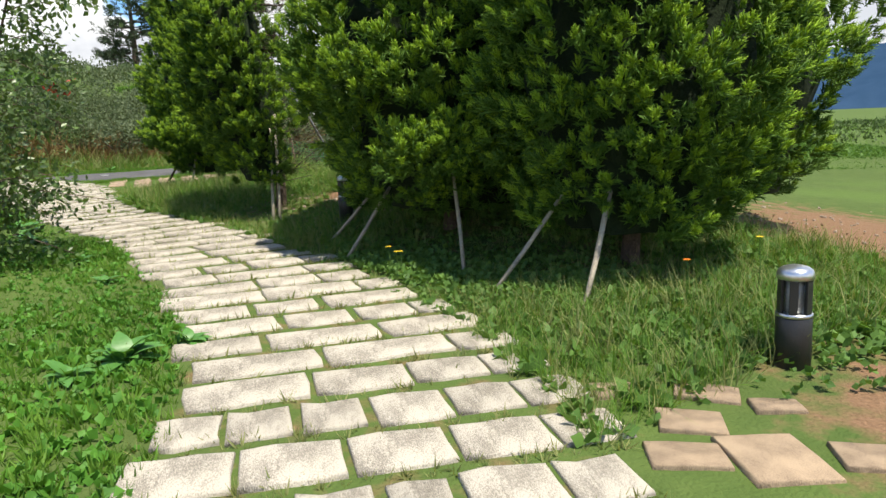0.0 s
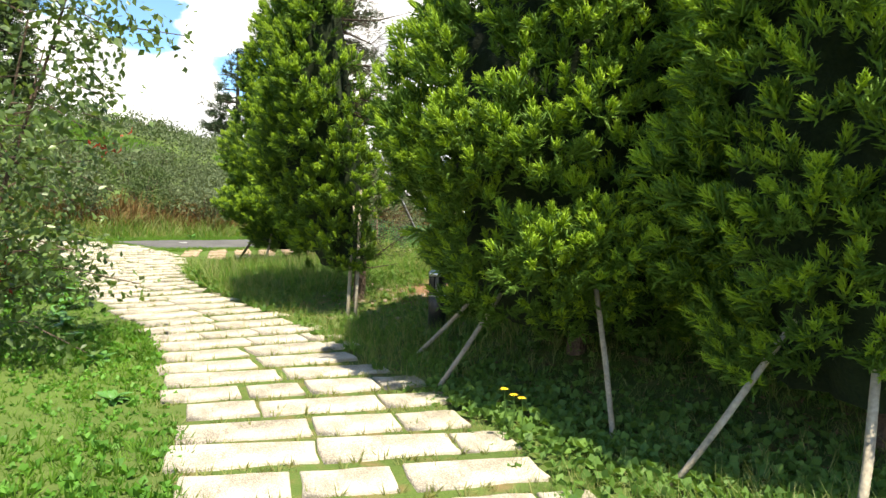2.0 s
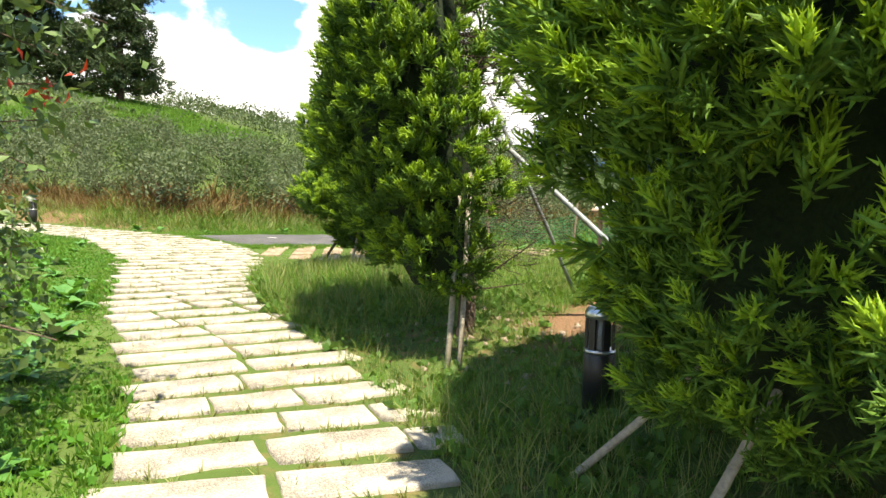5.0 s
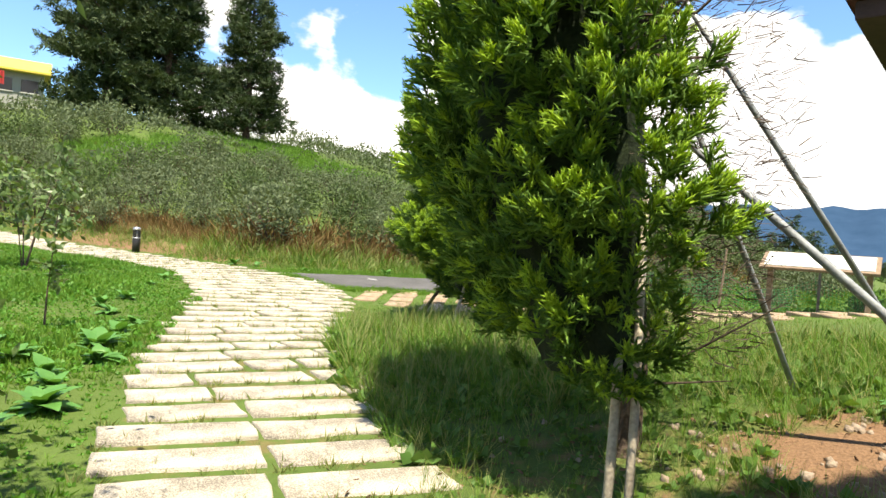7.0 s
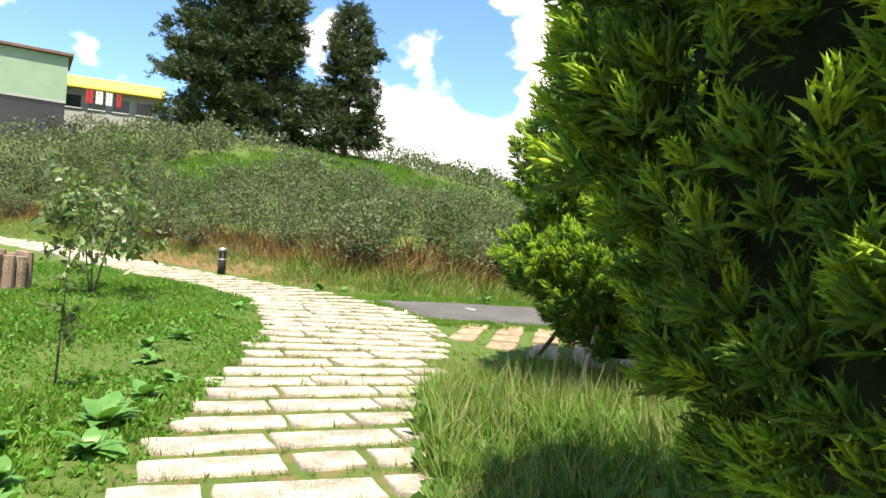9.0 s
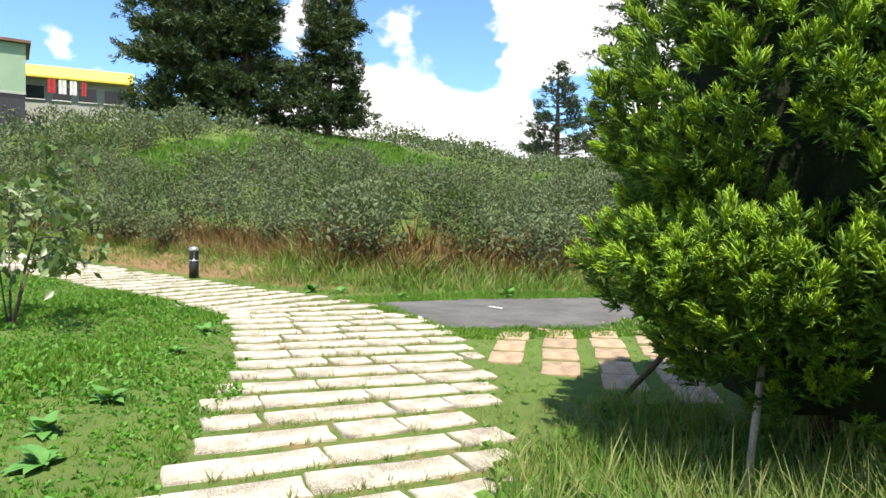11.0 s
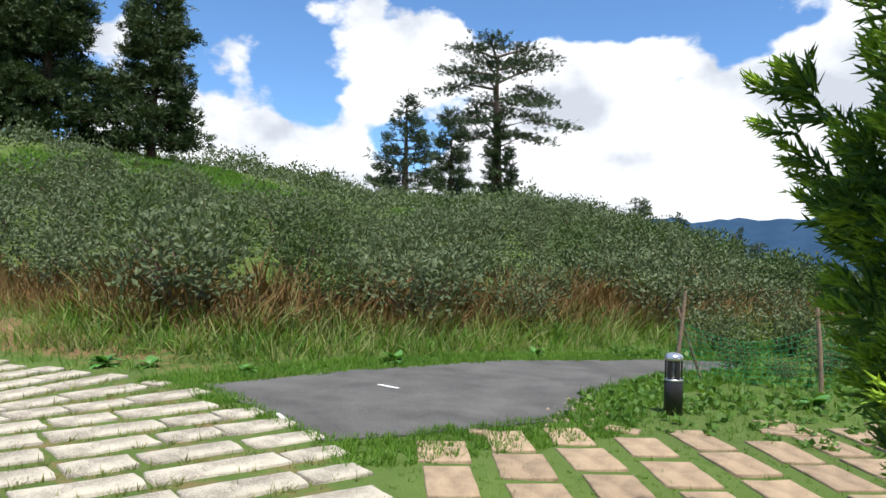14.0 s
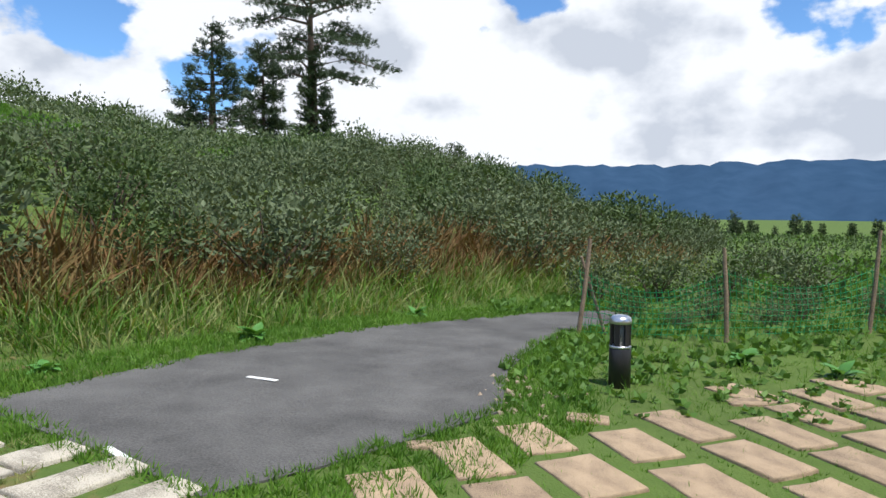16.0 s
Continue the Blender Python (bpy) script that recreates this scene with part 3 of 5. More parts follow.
        pb = np.stack([ox * np.clip(zb / height * 1.3, 0, 1) + rb * np.cos(ab), oy * np.clip(zb / height * 1.3, 0, 1) + rb * np.sin(ab), zb], 1)
        xb = np.stack([np.cos(ab), np.sin(ab), r.uniform(-0.3, 0.7, m)], 1) + r.normal(0, 0.5, (m, 3))
        part_data("dead_wood", mesh_from("dead_wood", *scatter(tv, tf, pb, xb, r.uniform(0.05, 0.16, m)), M_TWIG), t, "bare brown dead twigs")
        for k in range(16):
            bm = bmesh.new()
            a, z1 = bare + r.normal(0, 0.55), base + (height - base) * r.uniform(0.0, 0.7)
            ln = radius * r.uniform(0.45, 0.95)
            tube(bm, [(ox * 0.5, oy * 0.5, z1), (ox * 0.5 + math.cos(a) * ln * 0.5, oy * 0.5 + math.sin(a) * ln * 0.5, z1 - 0.08), (ox * 0.5 + math.cos(a) * ln, oy * 0.5 + math.sin(a) * ln, z1 + r.uniform(-0.1, 0.5))], [0.02, 0.010, 0.003], 5)
            part("limb", bm, M_TWIG, t, "bare brown dead limb")
    return t


cypress(2.72, 6.4, 8.0, 1.50, 0.42, 11, 265, label="tall bright green cypress with a staked trunk beside the slab path", full=0.26)
cypress(4.35, 8.2, 8.0, 1.40, 0.45, 12, 120, label="tall dark green cypress standing behind the others", full=0.3)
cypress(0.78, 8.32, 7.6, 1.78, 0.34, 13, 310, trunk=(0.92, 8.35), label="tall dense green cypress propped by thin poles", full=0.28, boughs=((-1.45, 1.05), (-2.2, 1.9)))
cypress(-2.45, 10.95, 6.4, 1.24, 0.55, 14, 205, trunk=(-2.0, 11.25), label="green cypress, one side bare and brown with dead twigs", bare=0.2, full=0.30)
cypress(-4.65, 16.0, 7.4, 1.58, 0.42, 15, 255, label="tall yellow-green cypress near the asphalt road", full=0.26, boughs=((-2.2, 1.3), (-1.6, 1.25)))


def pole(x, y, z, tx, ty, tz, radius=0.022, mat=None, label="thin weathered pole propping a cypress trunk"):
    bm = bmesh.new()
    a, b = Vector((0, 0, 0)), Vector((tx - x, ty - y, tz - z))
    tube(bm, [a, a.lerp(b, 0.35) + Vector((0.008, 0, 0)), a.lerp(b, 0.7) + Vector((0, 0.008, 0)), b], [radius, radius * 0.98, radius * 0.93, radius * 0.85], 9)
    o = part("support_pole", bm, mat or M_BAMBOO, None, smooth=True)
    o.location = (x, y, z)
    tagged(o, label, "tree stake", "poles propping the trees")


def ground_pole(x, y, tx, ty, tz, **k):
    pole(x, y, float(ground_z(x, y)) - 0.06, tx, ty, tz + float(ground_z(tx, ty)), **k)


ground_pole(1.98, 5.1, 2.5, 6.0, 1.15, radius=0.026)
ground_pole(1.25, 5.75, 2.3, 6.3, 1.1)
ground_pole(1.06, 6.4, 0.95, 7.6, 1.3)
ground_pole(-0.35, 7.35, 0.4, 8.1, 1.0)
ground_pole(-0.75, 8.5, 0.35, 8.5, 1.0)
ground_pole(-1.9, 10.28, -2.03, 11.0, 1.4, radius=0.027)
ground_pole(-1.8, 10.3, -1.95, 11.1, 1.6, radius=0.025)
ground_pole(-1.02, 12.3, -1.85, 11.4, 2.3, mat=M_STEEL, label="grey steel pole propping the half-bare cypress")
ground_pole(0.1, 11.2, -1.85, 11.3, 2.0, mat=M_STEEL, radius=0.028, label="grey steel pole propping the half-bare cypress")
ground_pole(-0.2, 12.4, -1.9, 11.4, 2.9, mat=M_STEEL, label="grey steel pole propping the half-bare cypress")
ground_pole(-6.35, 16.55, -5.2, 16.0, 1.3, mat=M_TWIG, radius=0.028, label="dark pole propping the cypress by the road")
ground_pole(-4.95, 14.75, -4.95, 15.7, 1.5, radius=0.024)


def bollard(x, y, label, lean=0.0, sunk=0.02):
    t = thing("bollard_light", x, y, float(ground_z(x, y)) - sunk, label, "bollard light", "path lights")
    t.rotation_euler = (radians(lean), 0, 0)
    bm = bmesh.new()
    lathe(bm, [(0.105, 0), (0.105, 0.40), (0.098, 0.41), (0.085, 0.412)], 28)
    part("post", bm, M_BLACK, t, "black metal post", True)
    bm = bmesh.new()
    lathe(bm, [(0.062, 0.41), (0.062, 0.65)], 20)
    part("lamp_glass", bm, M_LENS, t, "dull grey glass cylinder", True)
    bm = bmesh.new()
    lathe(bm, [(0.106, 0.41), (0.106, 0.432), (0.085, 0.433), (0.07, 0.434)], 28)
    part("ring", bm, M_CHROME, t, "grey metal ring", True)
    bm = bmesh.new()
    box(bm, 0.088, 0, 0.54, 0.022, 0.05, 0.22, bevel=0.004)
    me = None
    for k in range(6):
        o = part("bar", bm, M_BLACK, t) if me is None else part_data("bar", me, t)
        me = o.data
        o.matrix_basis = pose(0, 0, 0, 0, 0, 60 * k)
    bm = bmesh.new()
    lathe(bm, [(0.105, 0.645), (0.106, 0.675), (0.098, 0.70), (0.075, 0.718), (0.04, 0.728), (0.01, 0.73)], 28)
    part("cap", bm, M_CHROME, t, "shiny silver domed cap", True)
    return t


bollard(3.06, 3.85, "black bollard path light with a pale domed cap", -2, 0.09)
bollard(-0.6, 9.5, "black bollard path light in the shade of cypresses")
bollard(-6.78, 21.6, "black bollard path light with silver cap on the verge")
bollard(-17.3, 19.9, "black bollard path light beside the far slab path")

# ---- shrubs on the hill ----
LEAF = flat_leaf(0.5)


def shrub_meshes(seed, n=1300, size=0.11, mat=None):
    r = np.random.default_rng(seed)
    c = r.normal(0, 1, (26, 3))
    c /= np.linalg.norm(c, axis=1, keepdims=True)
    c = c * r.uniform(0.35, 0.75, (26, 1)) * np.array([[1, 1, 0.75]]) + np.array([[0, 0, 0.85]])
    k = r.integers(0, 26, n)
    o = r.normal(0, 1, (n, 3))
    o /= np.linalg.norm(o, axis=1, keepdims=True)
    at = c[k] + o * r.uniform(0.16, 0.38, (n, 1))
    at[:, 2] = np.abs(at[:, 2] - 0.12) + 0.12
    ax = o + np.array([[0, 0, 0.7]]) + r.normal(0, 0.5, (n, 3))
    leaves = mesh_from("leaves", *scatter(*LEAF, at, ax, r.uniform(0.6, 1.2, n) * size), mat or M_SHRUB)
    bm = bmesh.new()
    for i in range(9):
        e = c[i]
        tube(bm, [(r.uniform(-.08, .08), r.uniform(-.08, .08), -0.15), (e[0] * 0.4, e[1] * 0.4, e[2] * 0.5), tuple(e)], [0.03, 0.018, 0.006], 5)
    bm2 = bpy.data.meshes.new("stems")
    bm.to_mesh(bm2)
    bm.free()
    bm2.materials.append(M_BARK)
    return leaves, bm2


def far_enough(x, y, pts, dmin):
    return all((x - a) ** 2 + (y - b) ** 2 > dmin * dmin for a, b in pts)


def plant_shrubs():
    protos = []
    for k in range(5):
        lv, st = shrub_meshes(40 + k, 1500, 0.10, M_SHRUB_DARK if k == 3 else M_SHRUB)
        t = thing("shrub", -18 - 2 * k, 23, 0, "grey-green leafy shrub in a dense thicket on the hillside", "shrub", "hillside shrubs")
        part_data("leaves", lv, t)
        part_data("stem", st, t)
        protos.append(t)
    r = random.Random(5)
    placed = [(-18 - 2 * k, 23) for k in range(5)]
    tries = 0
    while len(placed) < 295 and tries < 30000:
        tries += 1
        x, y = r.uniform(-40, 6), r.uniform(18, 52)
        d, s = seg_dist(np.array([x]), np.array([y]), FOOT)
        if s[0] <= 0 or d[0] < 1.2 or d[0] > 14.5 or green_lane(np.array([x]), np.array([y]), d)[0]:
            continue
        if not far_enough(x, y, placed, 1.45 + 0.02 * d[0]):
            continue
        placed.append((x, y))
        sc = r.uniform(0.75, 1.4)
        c = copy_thing(protos[len(placed) % 5], pose(x, y, float(ground_z(x, y)) - 0.05, 0, 0, r.uniform(0, 360)))
        c.scale = (sc * 1.1, sc * 1.1, sc * r.uniform(0.8, 1.05))
    for x, y, k in ((-6.0, 28.2, 0.75), (-4.6, 28.9, 0.85), (-3.0, 29.6, 0.8), (-1.2, 29.9, 0.9), (-5.9, 25.6, 0.38), (-4.4, 26.3, 0.4), (-2.8, 26.6, 0.45), (-1.0, 27.2, 0.5), (1.0, 27.8, 0.5), (-5.2, 25.3, 0.3), (-3.6, 25.9, 0.35), (3, 30, 0.8), (6, 33, 0.9), (9, 31, 0.8), (0.5, 36, 0.9)):
        c = copy_thing(protos[int(k * 100) % 5], pose(x, y, float(ground_z(x, y)) - 0.05, 0, 0, x * 50))
        c.scale = (k * 1.15, k * 1.15, k)
    for p in protos:
        p.location.z = float(ground_z(p.location.x, p.location.y)) - 0.05
    # the rest of the thicket, bush beside bush, too many to tell apart
    g = np.random.default_rng(81)
    step = 1.9
    bx, by = (q.ravel() for q in np.meshgrid(np.arange(-90, 10, step), np.arange(14, 120, step)))
    bx, by = bx + g.uniform(-0.75, 0.75, len(bx)), by + g.uniform(-0.75, 0.75, len(by))
    d, s = seg_dist(bx, by, FOOT)
    ok = (s > 0) & (d > np.where(bx < -40, 2.0, 13.0)) & (d < 60) & ~green_lane(bx, by, d) & (g.uniform(0, 1, len(bx)) < 0.9)
    bx, by, d = bx[ok], by[ok], d[ok]
    p = np.stack([bx, by, 0 * bx], 1)
    wide = g.uniform(0.7, 1.5, len(bx))
    tall = np.clip(1.05 + 0.45 * lumps(p * 0.5, 82, 1.0) + g.normal(0, 0.32, len(bx)), 0.35, 2.2)
    tall = np.where(green_lane(bx + 0.06 * (bx + 6), by + 0.06 * (by - 13), d) | green_lane(bx + 0.12 * (bx + 6), by + 0.12 * (by - 13), d), 0.45 * tall, tall)
    dist = np.hypot(bx + 6, by - 13)
    count = np.clip(5000 / dist, 45, 300).astype(int)
    b = np.repeat(np.arange(len(bx)), count)
    o = g.normal(0, 1, (len(b), 3))
    o /= np.linalg.norm(o, axis=1, keepdims=True)
    o[:, 2] = np.abs(o[:, 2]) ** 0.7
    shell = g.uniform(0.72, 1.08, len(b)) * (1 + 0.25 * lumps(o * 2.2 + p[b] * 1.7, 83, 1.6))
    at = np.stack([bx[b] + o[:, 0] * wide[b] * shell, by[b] + o[:, 1] * wide[b] * shell, np.zeros(len(b))], 1)
    at[:, 2] = ground_z(at[:, 0], at[:, 1]) + 0.12 + o[:, 2] * tall[b] * shell
    ax = o * np.array([[0.8, 0.8, 0.6]]) + g.normal(0, 0.55, (len(b), 3)) + np.array([[0, 0, 0.35]])
    size = g.uniform(0.09, 0.15, len(b)) * np.sqrt(np.clip(dist[b] / 14, 1, 6))
    bearing = np.degrees(np.arctan2(bx + 5.6, by - 12))
    dark = (lumps(p * 0.6, 86, 0.9) + 0.03 * (bearing + 25) + g.normal(0, 0.35, len(bx)) > 0.25)[b]
    for pick, mat, lab in ((~dark, M_SHRUB, "dense grey-green thicket of shrubs over the hillside"), (dark, M_SHRUB_DARK, "darker green bushes in the hillside thicket")):
        tagged(new("thicket", mesh_from("thicket", *scatter(*flat_leaf(0.55), at[pick], ax[pick], size[pick]), mat)), lab, "bushes", kind="stuff")
    n2 = 26000
    fx, fy = g.uniform(-6, 70, n2), 29 + 85 * g.uniform(0, 1, n2) ** 1.3
    d2, s2 = seg_dist(fx, fy, FOOT)
    q = np.stack([fx, fy, 0 * fx], 1)
    k2 = (s2 <= 0) & (lumps(q * 0.5, 84, 0.5) > -0.1) & ~inside(fx, fy, ROAD)
    fx, fy, q = fx[k2], fy[k2], q[k2]
    hf = np.clip(0.45 + 0.4 * lumps(q * 0.9, 85, 1.0), 0.1, 1.3)
    at = np.stack([fx, fy, ground_z(fx, fy) + hf * g.uniform(0.2, 1, len(fx))], 1)
    ax = g.normal(0, 1, (len(fx), 3)) + np.array([[0, 0, 0.8]])
    size = g.uniform(0.12, 0.22, len(fx)) * (1 + 0.02 * (fy - 24))
    tagged(new("field_scrub", mesh_from("field_scrub", *scatter(*flat_leaf(0.55), at, ax, size), M_SHRUB_DARK)), "low green scrub over the valley field", "bushes", kind="stuff")


def green_lane(x, y, d):
    """Patches of open grass between the shrubs."""
    p = np.stack([x * 0.5, y * 0.5, np.zeros_like(x)], 1)
    edge = 1 + 0.3 * lumps(p, 8, 1.2)
    clear = np.zeros(np.shape(x), bool)
    for cx, cy, lx, ly, turn in ((-31.5, 29.8, 3.6, 5.2, 55), (-28.5, 42, 4.5, 6.0, 55), (-40, 48, 5.0, 7.0, 55), (-33, 36.5, 2.5, 4.0, 50), (-20, 50, 3.5, 3.0, 70), (-13, 62, 4.0, 4.0, 75)):
        a = radians(turn)
        u, v = (x - cx) * math.cos(a) + (y - cy) * math.sin(a), (y - cy) * math.cos(a) - (x - cx) * math.sin(a)
        clear |= (u / lx) ** 2 + (v / ly) ** 2 < edge
    return clear


plant_shrubs()


def conifer(x, y, height, radius, seed, label, clear=0.06, mat=None, tiers=26, flat=False, name="fir_tree", clump=0.55, per=26, taper=0.8):
    """A big conifer: trunk, whorled limbs and clumps of needles along them."""
    r = np.random.default_rng(seed)
    t = thing(name, x, y, float(ground_z(x, y)) - 0.1, label, "tree")
    bm = bmesh.new()
    tube(bm, [(0, 0, 0), (0.1, 0, height * 0.4), (0, 0.1, height * 0.98)], [radius * 0.085, radius * 0.06, 0.03], 9)
    part("trunk", bm, M_BARK, t)
    bm = bmesh.new()
    at, ax = [], []
    for i in range(tiers):
        h = clear + (1 - clear) * (i + r.uniform(-0.3, 0.3)) / tiers
        if flat:
            ln = radius * (0.55 + 0.45 * math.sin(min(1, h * 1.25) * 3.0)) * r.uniform(0.6, 1.1) * (0.75 if h > 0.9 else 1)
        else:
            ln = radius * (1 - h) ** taper * r.uniform(0.75, 1.1) + 0.3
        for k in range(5):
            a = r.uniform(0, 6.28)
            up = (0.12 if flat else 0.10) + r.uniform(-0.12, 0.12)
            l2 = ln * r.uniform(0.6, 1.05)
            z = h * height
            p0, p1 = np.array([0, 0, z]), np.array([math.cos(a) * l2, math.sin(a) * l2, z + up * l2])
            mid = (p0 + p1) / 2 + np.array([0, 0, -0.05 * l2])
            tube(bm, [p0, mid, p1], [0.03 * radius * 0.4 + 0.02, 0.02 * radius * 0.4 + 0.012, 0.01], 5)
            m = max(4, int(1.15 * per * l2 / radius))
            s = r.uniform(0.25, 1.0, m) ** 0.8
            pts = p0 + (p1 - p0) * s[:, None]
            wide = (0.30 * l2 * np.sin(s * 2.6))[:, None]
            side = np.array([[-math.sin(a), math.cos(a), 0]])
            pts = pts + side * r.uniform(-1, 1, (m, 1)) * wide + r.normal(0, 0.10 if flat else 0.22, (m, 3)) * np.array([[1, 1, 0.5 if flat else 1]])
            at.append(pts)
            dr = np.tile([[math.cos(a), math.sin(a), 0.35]], (m, 1)) + r.normal(0, 0.5, (m, 3))
            ax.append(dr)
    part("bough", bm, M_BARK, t)
    at, ax = np.concatenate(at), np.concatenate(ax)
    part_data("crown", mesh_from("crown", *scatter(*plume_template(9, 5, 0.5, 0.55), at, ax, r.uniform(0.7, 1.3, len(at)) * clump * 0.85), mat or M_FIR), t)
    return t


conifer(-47.8, 41.0, 27.0 - float(ground_z(-47.8, 41.0)), 4.8, 61, "huge dark green fir on top of the hill", 0.04, tiers=44, clump=0.8, per=46, taper=0.42)
conifer(-44.4, 43.6, 26.0 - float(ground_z(-44.4, 43.6)), 4.2, 63, "huge dark green fir on top of the hill", 0.04, tiers=42, clump=0.8, per=44, taper=0.45)
conifer(-40.4, 48.3, 21.0 - float(ground_z(-40.4, 48.3)), 3.6, 62, "tall dark fir at the edge of the hilltop", 0.07, tiers=32, clump=0.7, per=44, taper=0.5)
conifer(-72, 32, 13, 3.4, 64, "dark fir behind the hilltop buildings", 0.1, tiers=20, clump=1.0)
conifer(-35.2, 79, 12.4, 4.6, 66, "broad dark conifer beside the old cedar", 0.05, mat=M_CEDAR, tiers=18, clump=0.9, per=20, taper=0.6, name="cedar_tree")
conifer(-34.6, 92, 13, 3.2, 67, "ivy-covered conifer beside the old cedar", 0.03, mat=M_CEDAR, tiers=20, clump=0.95, per=20, taper=0.5, name="cedar_tree")
conifer(-31.4, 103.6, 14.5, 3.6, 68, "dense dark conifer under the old cedar", 0.03, mat=M_FIR, tiers=20, clump=1.0, per=22, taper=0.9, name="cedar_tree")


def old_cedar(x, y, height):
    r = np.random.default_rng(71)
    t = thing("cedar_tree", x, y, float(ground_z(x, y)) - 0.1, "old flat-topped cedar with bare trunk and layered branches", "tree")
    bm = bmesh.new()
    tube(bm, [(0, 0, 0), (0.15, 0, height * 0.4), (-0.1, 0.1, height * 0.75), (0.1, 0, height * 0.97)], [0.75, 0.55, 0.36, 0.08], 10)
    part("trunk", bm, M_BARK, t, "tall bare dark trunk")
    bm = bmesh.new()
    at, ax = [], []
    plates = [(0.42, 8.5, -0.4), (0.47, 6.0, 2.9), (0.54, 10.0, 0.1), (0.58, 7.0, 3.3), (0.62, 9.2, -0.6), (0.68, 6.5, 2.5), (0.72, 8.0, 0.5), (0.78, 8.5, 3.1), (0.82, 7.2, -0.2),
              (0.87, 8.8, 2.8), (0.90, 7.8, 0.3), (0.94, 6.5, 1.6), (0.95, 7.0, -1.5), (0.97, 5.5, 3.6), (0.98, 5.0, 0.4), (0.66, 6, 1.5), (0.76, 6, -1.6), (0.52, 6, -1.9), (0.86, 6, 4.5)]
    for hf, ln, a in plates:
        z = hf * height
        e = np.array([math.cos(a) * ln, math.sin(a) * ln, z - 0.10 * ln + (0.22 * ln if hf > 0.8 else 0)])
        m = np.array([math.cos(a) * ln * 0.5, math.sin(a) * ln * 0.5, z + 0.06 * ln])
        tube(bm, [(0, 0, z - 0.6), m, e], [0.22, 0.13, 0.03], 5)
        k = int(26 * ln / 8)
        s = r.uniform(0.3, 1.05, k)
        c = m + (e - m) * (s[:, None] * 2 - 1)
        c = c + np.array([[-math.sin(a), math.cos(a), 0]]) * r.normal(0, 0.16 * ln, (k, 1))
        for q in c:
            w = 9
            o = r.normal(0, 1, (w, 3)) * np.array([[0.75, 0.75, 0.16]])
            at.append(q + o + np.array([[0, 0, 0.2]]))
            ax.append(np.stack([o[:, 0], o[:, 1], np.full(w, 0.4)], 1) + r.normal(0, 0.3, (w, 3)))
    part("bough", bm, M_BARK, t)
    at, ax = np.concatenate(at), np.concatenate(ax)
    part_data("crown", mesh_from("crown", *scatter(*plume_template(9, 5, 0.5, 0.55), at, ax, r.uniform(0.5, 0.9, len(at))), M_CEDAR), t, "flat layers of dark green needles")


old_cedar(-32.4, 105, 23.6)


# ---- the far distance ----
def mountain(name, dist, lo, hi, a0, a1, seed, mat, base=-60):
    a = np.linspace(radians(a0), radians(a1), 160)
    p = np.stack([np.sin(a) * 6, np.cos(a) * 6, np.zeros_like(a)], 1)
    top = lo + (hi - lo) * (0.5 + 0.5 * lumps(p * 1.3, seed, 1.6)) + 8 * lumps(p * 9, seed + 1, 2)
    rows = []
    for k, s in enumerate(np.linspace(0, 1, 9)):
        rr = dist * (1 + 0.35 * s) + 40 * lumps(p * 6 + k, seed + 2, 1.5)
        rows.append(np.stack([np.sin(a) * rr, np.cos(a) * rr, base + (top - base) * s ** 0.9], 1))
    v = np.concatenate(rows)
    i = np.arange(9 * 160).reshape(9, 160)
    f = np.stack([i[:-1, :-1], i[:-1, 1:], i[1:, 1:], i[1:, :-1]], -1).reshape(-1, 4)
    return new(name, mesh_from(name, v, f, mat, True))


tagged(mountain("backdrop_mountains", 1700, 158, 180, -35, 75, 21, M_MOUNTAIN_HAZE), "hazy blue forested mountain range under cloud", "mountains", kind="structure")

# ---- slab path ----
def slab_mesh(name, lx, ly, seed, mat, thick=0.07):
    """A worn stone slab with uneven edges and rounded rims."""
    r = np.random.default_rng(seed)
    n = 10
    base = [(-1, -1), (-0.33, -1), (0.33, -1), (1, -1), (1, -0.1), (1, 1), (0.33, 1), (-0.33, 1), (-1, 1), (-1, 0.1)]
    out = np.array([(x * lx / 2 + r.normal(0, 0.010), y * ly / 2 + r.normal(0, 0.010)) for x, y in base])
    rings = []
    for inset, z in ((0.0, -thick), (0.0, 0.0), (0.008, 0.010), (0.025, 0.014)):
        k = np.clip(1 - inset / np.maximum(np.abs(out), 0.05), 0.3, 1)
        rings.append(np.c_[out * k, np.full(n, z) + (r.normal(0, 0.0012, n) if z > 0 else 0)])
    v = np.concatenate(rings + [np.array([[0, 0, 0.015]])])
    f = []
    for a in range(3):
        for i in range(n):
            j = (i + 1) % n
            f += [(a * n + i, a * n + j, a * n + n + j), (a * n + i, a * n + n + j, a * n + n + i)]
    f += [(3 * n + i, 3 * n + (i + 1) % n, 4 * n) for i in range(n)]
    return mesh_from(name, v, np.array(f), mat)


# direction of the rows of slabs, in degrees, along the path
ROW_AT = [2, 9, 11, 12.5, 14, 17, 18.5, 20, 23, 25.2, 27.7]
ROW_TURN = [5, 15, 21, 25, 32, 49, 52.5, 60, 60, 54, 60]


def row_turn(s, dx, dy):
    """The direction of the row at s: its own to where the path bends, square to the path beyond."""
    square = np.degrees(np.arctan2(-dx, dy))
    k = np.clip((s - 27.7) / 2.0, 0, 1)
    return np.interp(s, ROW_AT, ROW_TURN) * (1 - k) + square * k


